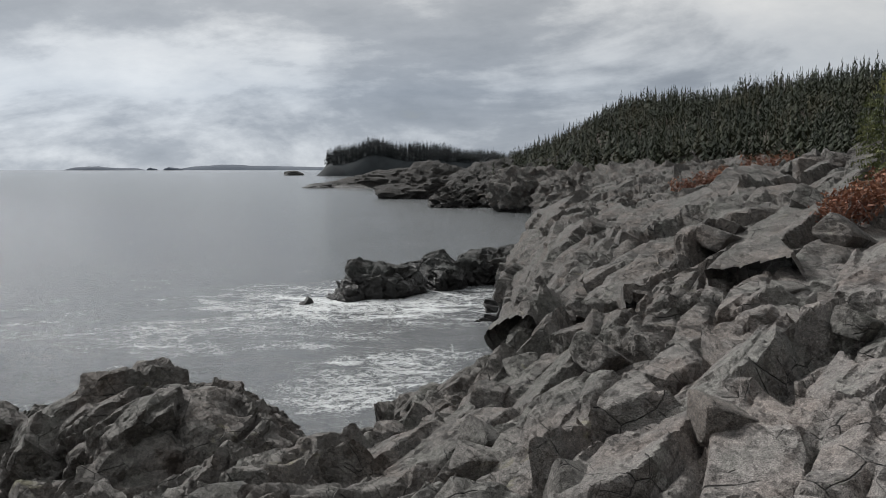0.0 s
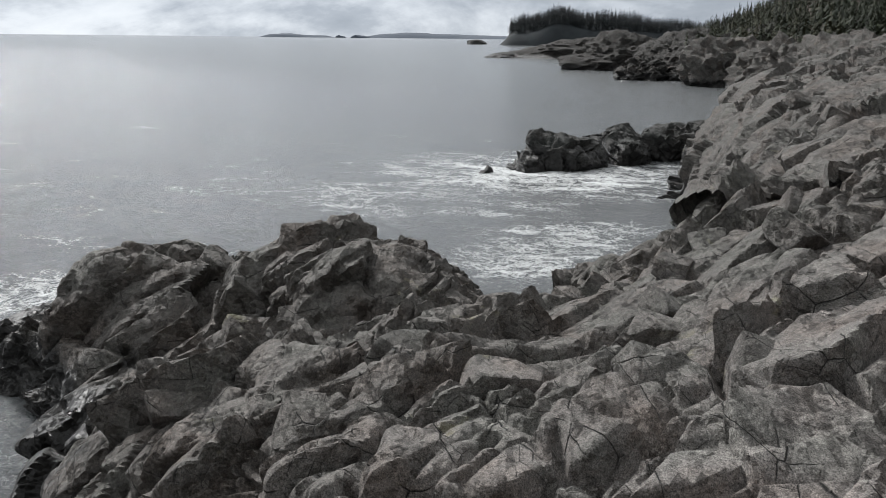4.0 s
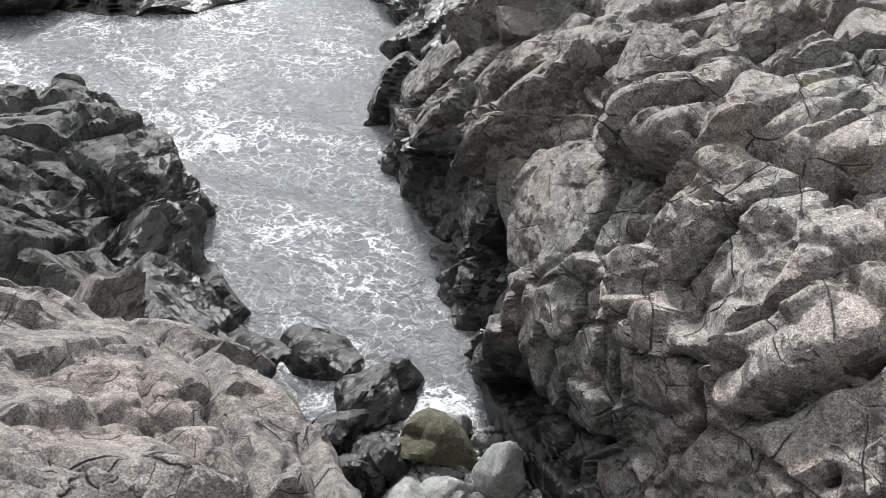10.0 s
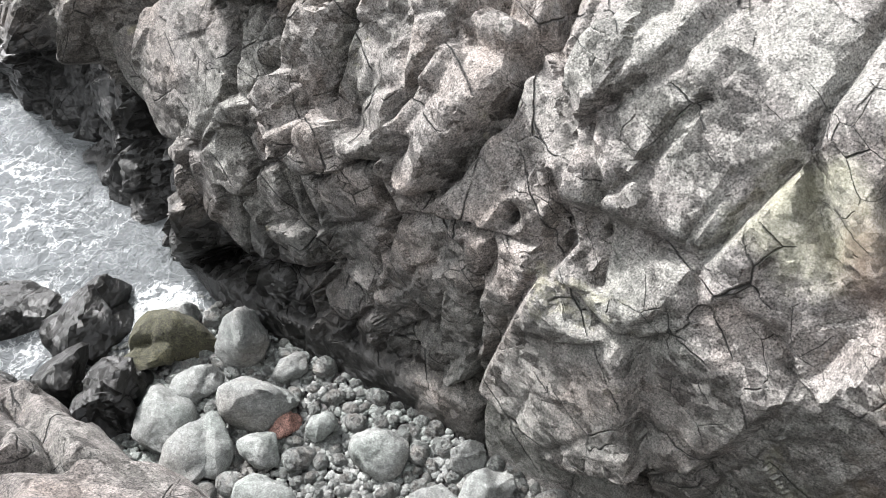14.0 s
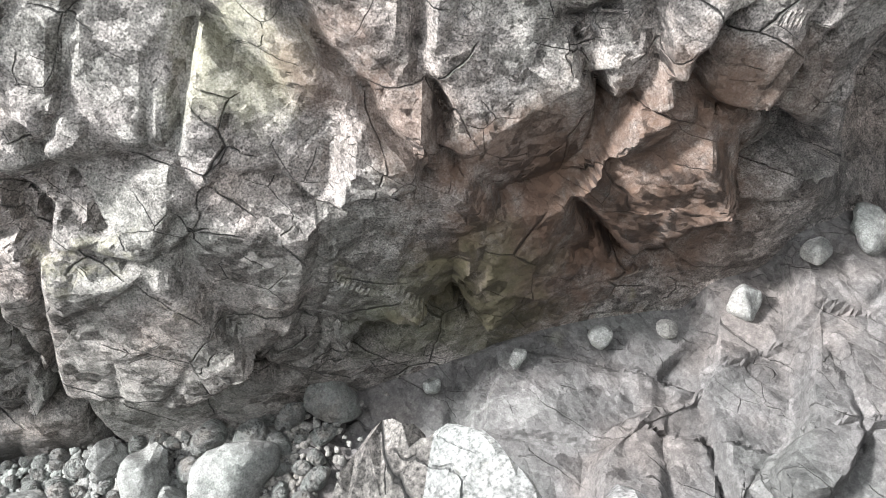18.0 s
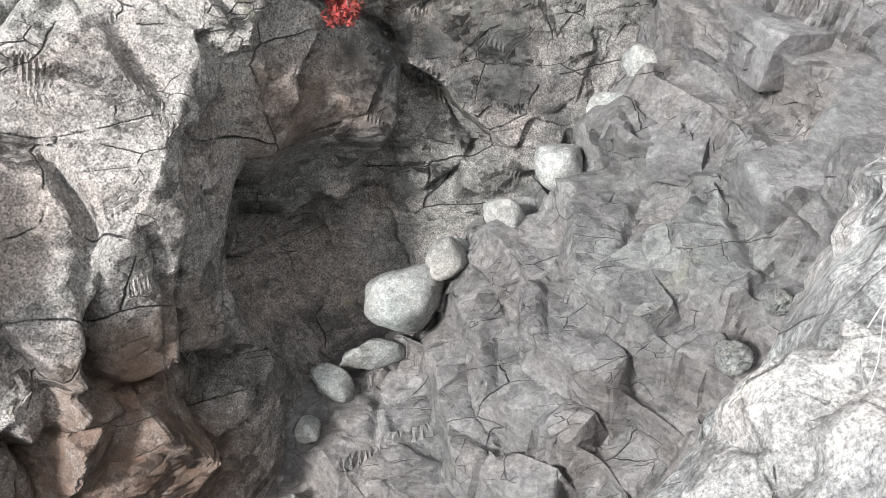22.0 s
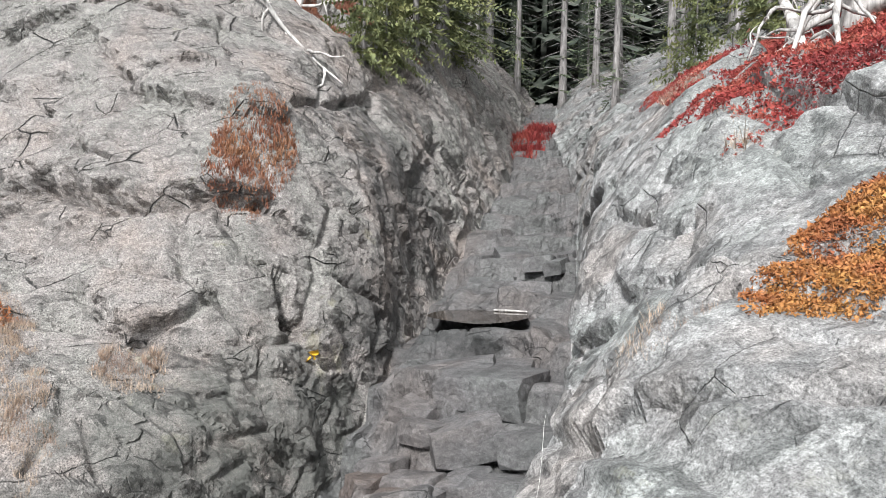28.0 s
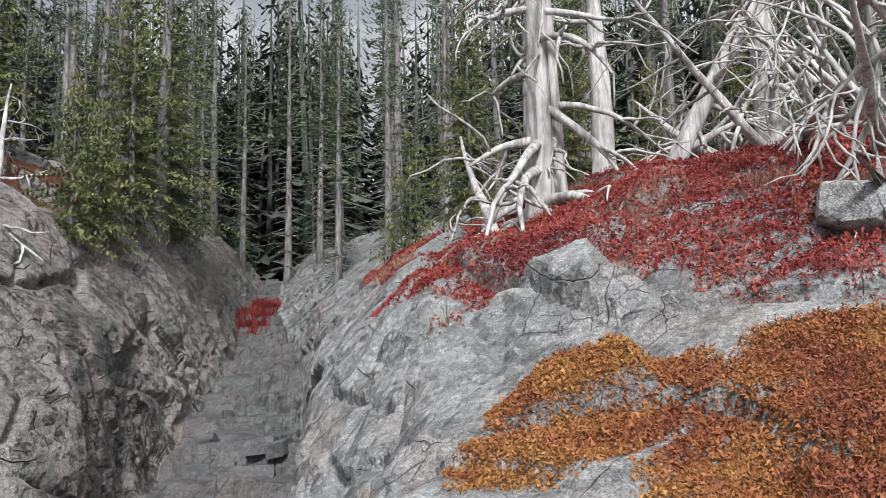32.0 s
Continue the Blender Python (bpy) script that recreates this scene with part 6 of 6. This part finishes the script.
far_orange = np.maximum(ragged(-6.3, 6.7, 0.55, 1.0, 0, 10, 0.8), ragged(-5.4, 7.4, 0.9, 0.9, 0, 11, 0.8)) * (LN > foot2 + 0.9)
brown = np.maximum(ragged(-9.05, 5.0, 0.55, 0.3, 8, 12, 0.3), ragged(-14, 6.8, 2.4, 1.0, 0, 14)) * (LN > foot2 + 0.5)
tufts("far_red_heath", "red heath and grass on the far bank", m_red, far_red, 7000, 0.08, 0.004, 5, 54)
tufts("far_orange_heath", "orange heath on the far bank", m_orange, far_orange, 14000, 0.07, 0.010, 5, 55, leafy_=True)
tufts("brown_heather", "rust-brown dry heather on the rock face", m_brown, brown, 20000, 0.06, 0.008, 4, 56)
tufts("far_grass", "pale dry grass on the far bank", m_straw, np.maximum(far_red, np.maximum(far_orange, 0.6 * ragged(-6.2, 6.4, 0.9, 1.6, 0, 10, 0.8) * (LN > foot2 + 0.9))), 26000, 0.09, 0.003, 5, 57)
tufts("gully_shrubs", "dark red shrubs at the head of the gully", m_red, ragged(-23.5, 5.3, 1.5, 0.6, 0, 15) * between, 2500, 0.22, 0.012, 4, 58)


def bushes(name, label, skin, spots_, seed):
    """Low twiggy shrubs: thin stems with small leaves."""
    rng = np.random.default_rng(seed)
    for x, y, wide, high, *z in spots_:
        bush = tagged(new(name), label, "shrub", "shrubs on the headland")
        bush.location = (x, y, z[0] if z else ground_at(x, y) - 0.05)
        stems, verts, faces = [], [], []
        for _ in range(26):
            a, out = rng.uniform(0, TAU), rng.uniform(0.1, 1.0)
            run = limb(rng, (0.3 * wide * rng.normal(), 0.3 * wide * rng.normal(), 0), (math.cos(a) * out, math.sin(a) * out, 1.0), high * rng.uniform(0.6, 1.2), 0.008, 0.5, 5)
            stems.append(run)
            for p_, _r in run[2:]:
                for _ in range(9):
                    c_ = np.array(p_) + rng.normal(0, 0.12 * min(high, 0.5), 3)
                    one, two = rng.normal(0, 0.004 + 0.04 * min(high, 0.6), (2, 3))
                    b0 = len(verts)
                    verts += [tuple(c_ + one), tuple(c_ + two), tuple(c_ - one - two)]
                    faces.append((b0, b0 + 1, b0 + 2))
        part("stems", tubes("stems", stems, 4), m_bark, bush)
        me = bpy.data.meshes.new("leaves")
        me.from_pydata(verts, [], faces)
        part("leaves", me, skin, bush)


bushes("red_shrub", "low brown-red twiggy shrub among the rocks", m_brown, ((7.5, 15.4, 0.5, 0.5), (8.1, 15.9, 0.6, 0.55), (8.7, 16.6, 0.5, 0.5), (7.9, 16.7, 0.4, 0.4), (8.6, 15.5, 0.6, 0.5), (9.3, 17.2, 0.5, 0.4)), 61)
bushes("brown_shrub", "low brown twiggy shrub below the woods", m_brown, ((12.0, 38.0, 0.9, 0.7), (13.5, 39.5, 0.9, 0.8), (10.5, 36.0, 0.8, 0.6), (14.5, 36.0, 0.9, 0.8), (15.5, 41.0, 1.0, 0.9)), 62)

bushes("crimson_shrub", "small crimson shrub in a crack of the far wall", m_red, ((5.86, 0.44, 0.1, 0.16, 4.0), (5.9, 0.5, 0.1, 0.14, 4.12)), 63)

# ---- small things ----
def rock_top(x, y):
    """Height of the built rock nearest to a place."""
    return float(GZ.ravel()[np.argmin((GX.ravel() - x) ** 2 + (GY.ravel() - y) ** 2 - 0.02 * GZ.ravel())])


m_line, n = material("nylon_line")
finish(n, (0.75, 0.75, 0.7, 1), 0.4)
for s0, n0_, s1, n1_ in ((-5.5, 1.0, -2.7, 0.6), (-3.4, 0.84, -2.55, 0.5)):
    run = []
    for f in np.linspace(0, 1, 22):
        x, y = sn(s0 + (s1 - s0) * f, n0_ + (n1_ - n0_) * f)
        run.append(((x, y, rock_top(x, y) + 0.012), 0.0009))
    line = new("fishing_line", tubes("fishing_line", [run], 5))
    line.data.materials.append(m_line)
    tagged(line, "thin pale nylon line lying over the slab", "line", "lines on the slab")
x, y = 2.2, -2.18
put("flat_stone", rock_mesh("flat_stone", 93, (0.17, 0.1, 0.05), 4, 14, 0.04, 0.05, 0.1), block_rock, (x, y, rock_top(x, y) + 0.02), (4, 8, 20), "flat pale stone lying on the slab", "stone")

m_leaf, n = material("yellow_leaf")
finish(n, n.ramp(n.noise(n.add("ShaderNodeTexCoord").outputs["Object"], 8, 4), (0.4, (0.55, 0.3, 0.02)), (0.6, (0.8, 0.5, 0.03))), 0.6)
for i, (dx, dy, dz) in enumerate(((0, 0, 0), (0.05, -0.04, 0.03), (-0.03, 0.06, -0.03))):
    bm = bmesh.new()
    ring = [bm.verts.new((0.05 * math.cos(a) * (1 + 0.3 * math.cos(3 * a)), 0.04 * math.sin(a), 0.012 * math.cos(2 * a))) for a in np.linspace(0, TAU, 12, endpoint=False)]
    bm.faces.new(ring)
    me = bpy.data.meshes.new("fallen_leaf")
    bm.to_mesh(me)
    bm.free()
    put("fallen_leaf", me, m_leaf, (8.74 + dx, -3.42 + dy, 5.74 + dz), (50, 10 * i, 70 * i), "fallen yellow leaf caught on the rock", "leaf", "fallen leaves")

# Pool left on a step of the gully bed.
m_pool, n = material("pool_water")
finish(n, (0.03, 0.022, 0.016, 1), 0.05, n.noise(n.add("ShaderNodeTexCoord").outputs["Object"], 6, 3), 0.05, 0.01)
bm = bmesh.new()
bm.faces.new([bm.verts.new((0.75 * math.cos(a) * (1 + 0.12 * math.sin(3 * a)), 0.62 * math.sin(a), 0)) for a in np.linspace(0, TAU, 40, endpoint=False)])
me = bpy.data.meshes.new("rock_pool")
bm.to_mesh(me)
bm.free()
x, y = sn(-10.8, 3.0)
put("rock_pool", me, m_pool, (x, y, ground_at(x, y) + 0.24), (0, 0, 133), "dark still pool on the gully bed", "pool")

# Slate block that stands on the bed among the upper steps.
x, y = sn(-6.0, 2.75)
put("slate_block", block_mesh("slate_block", 882, (0.36, 0.26, 0.22), 2, 0.08, 0.14), slate, (x, y, ground_at(x, y) - 0.02), (6, 4, 20), "rounded pale slate block on the gully bed", "rock", "slate steps of the gully bed")

# Bleached stick lying over the pool.
(x0, y0), (x1, y1) = sn(-11.32, 2.95), sn(-11.33, 2.3)
z0 = ground_at(*sn(-10.8, 3.0)) + 0.255
stick = new("driftwood_stick", tubes("driftwood_stick", [[((x0 + (x1 - x0) * f, y0 + (y1 - y0) * f, z0 + 0.004 * math.sin(5 * f)), 0.016 - 0.006 * f) for f in np.linspace(0, 1, 7)]], 7))
stick.data.materials.append(m_silver)
tagged(stick, "bleached driftwood stick lying across the pool", "driftwood")

# Small stones in the heath of the far bank.
for i, (s_, n_, r) in enumerate(((-5.95, 6.97, 0.22), (-6.18, 6.67, 0.13), (-6.3, 7.3, 0.12))):
    x, y = sn(s_, n_)
    put("heath_stone", block_mesh("heath_stone", 890 + i, (r, 0.75 * r, 0.55 * r), 5, 0.18, 0.3), block_rock, (x, y, rock_top(x, y) + 0.25 * r), (8, 5, 50 * i), "grey stone lying in the orange heath", "stone", "stones in the far heath")

# Boulder beside the red heath, under the dead trees.
x, y = sn(-6.35, -2.75)
put("heath_boulder", block_mesh("heath_boulder", 895, (0.24, 0.2, 0.19), 6, 0.25, 0.35), block_rock, (x, y, rock_top(x, y) + 0.05), (6, -8, 30), "lichened grey boulder at the edge of the heath", "boulder")

# Dry grass in the cracks of the near slab.
tufts("slab_grass", "sparse dry grass tufts in cracks of the slab", m_straw, np.maximum.reduce([ragged(-3.74, 0.16, 0.1, 0.16, 0, 31, 0.2), ragged(-4.98, 0.27, 0.1, 0.2, 0, 32, 0.2), ragged(-5.16, 0.37, 0.12, 0.14, 0, 33, 0.2), ragged(-6.6, -1.25, 0.25, 0.14, 0, 34, 0.2), ragged(-5.77, -1.67, 0.2, 0.25, 0, 35, 0.2)]), 420, 0.07, 0.0018, 4, 59, 0.7)

# Bleached snag on the crest of the far bank.
x, y = polar(107.5, 13.2)
dead_tree(31, (x, y, ground_at(x, y) + 0.1), (0.35, -0.2, 0.75), 1.9, 0.06, 9, "bleached snag on the crest of the far bank", 1.0, 0.1, -0.5)
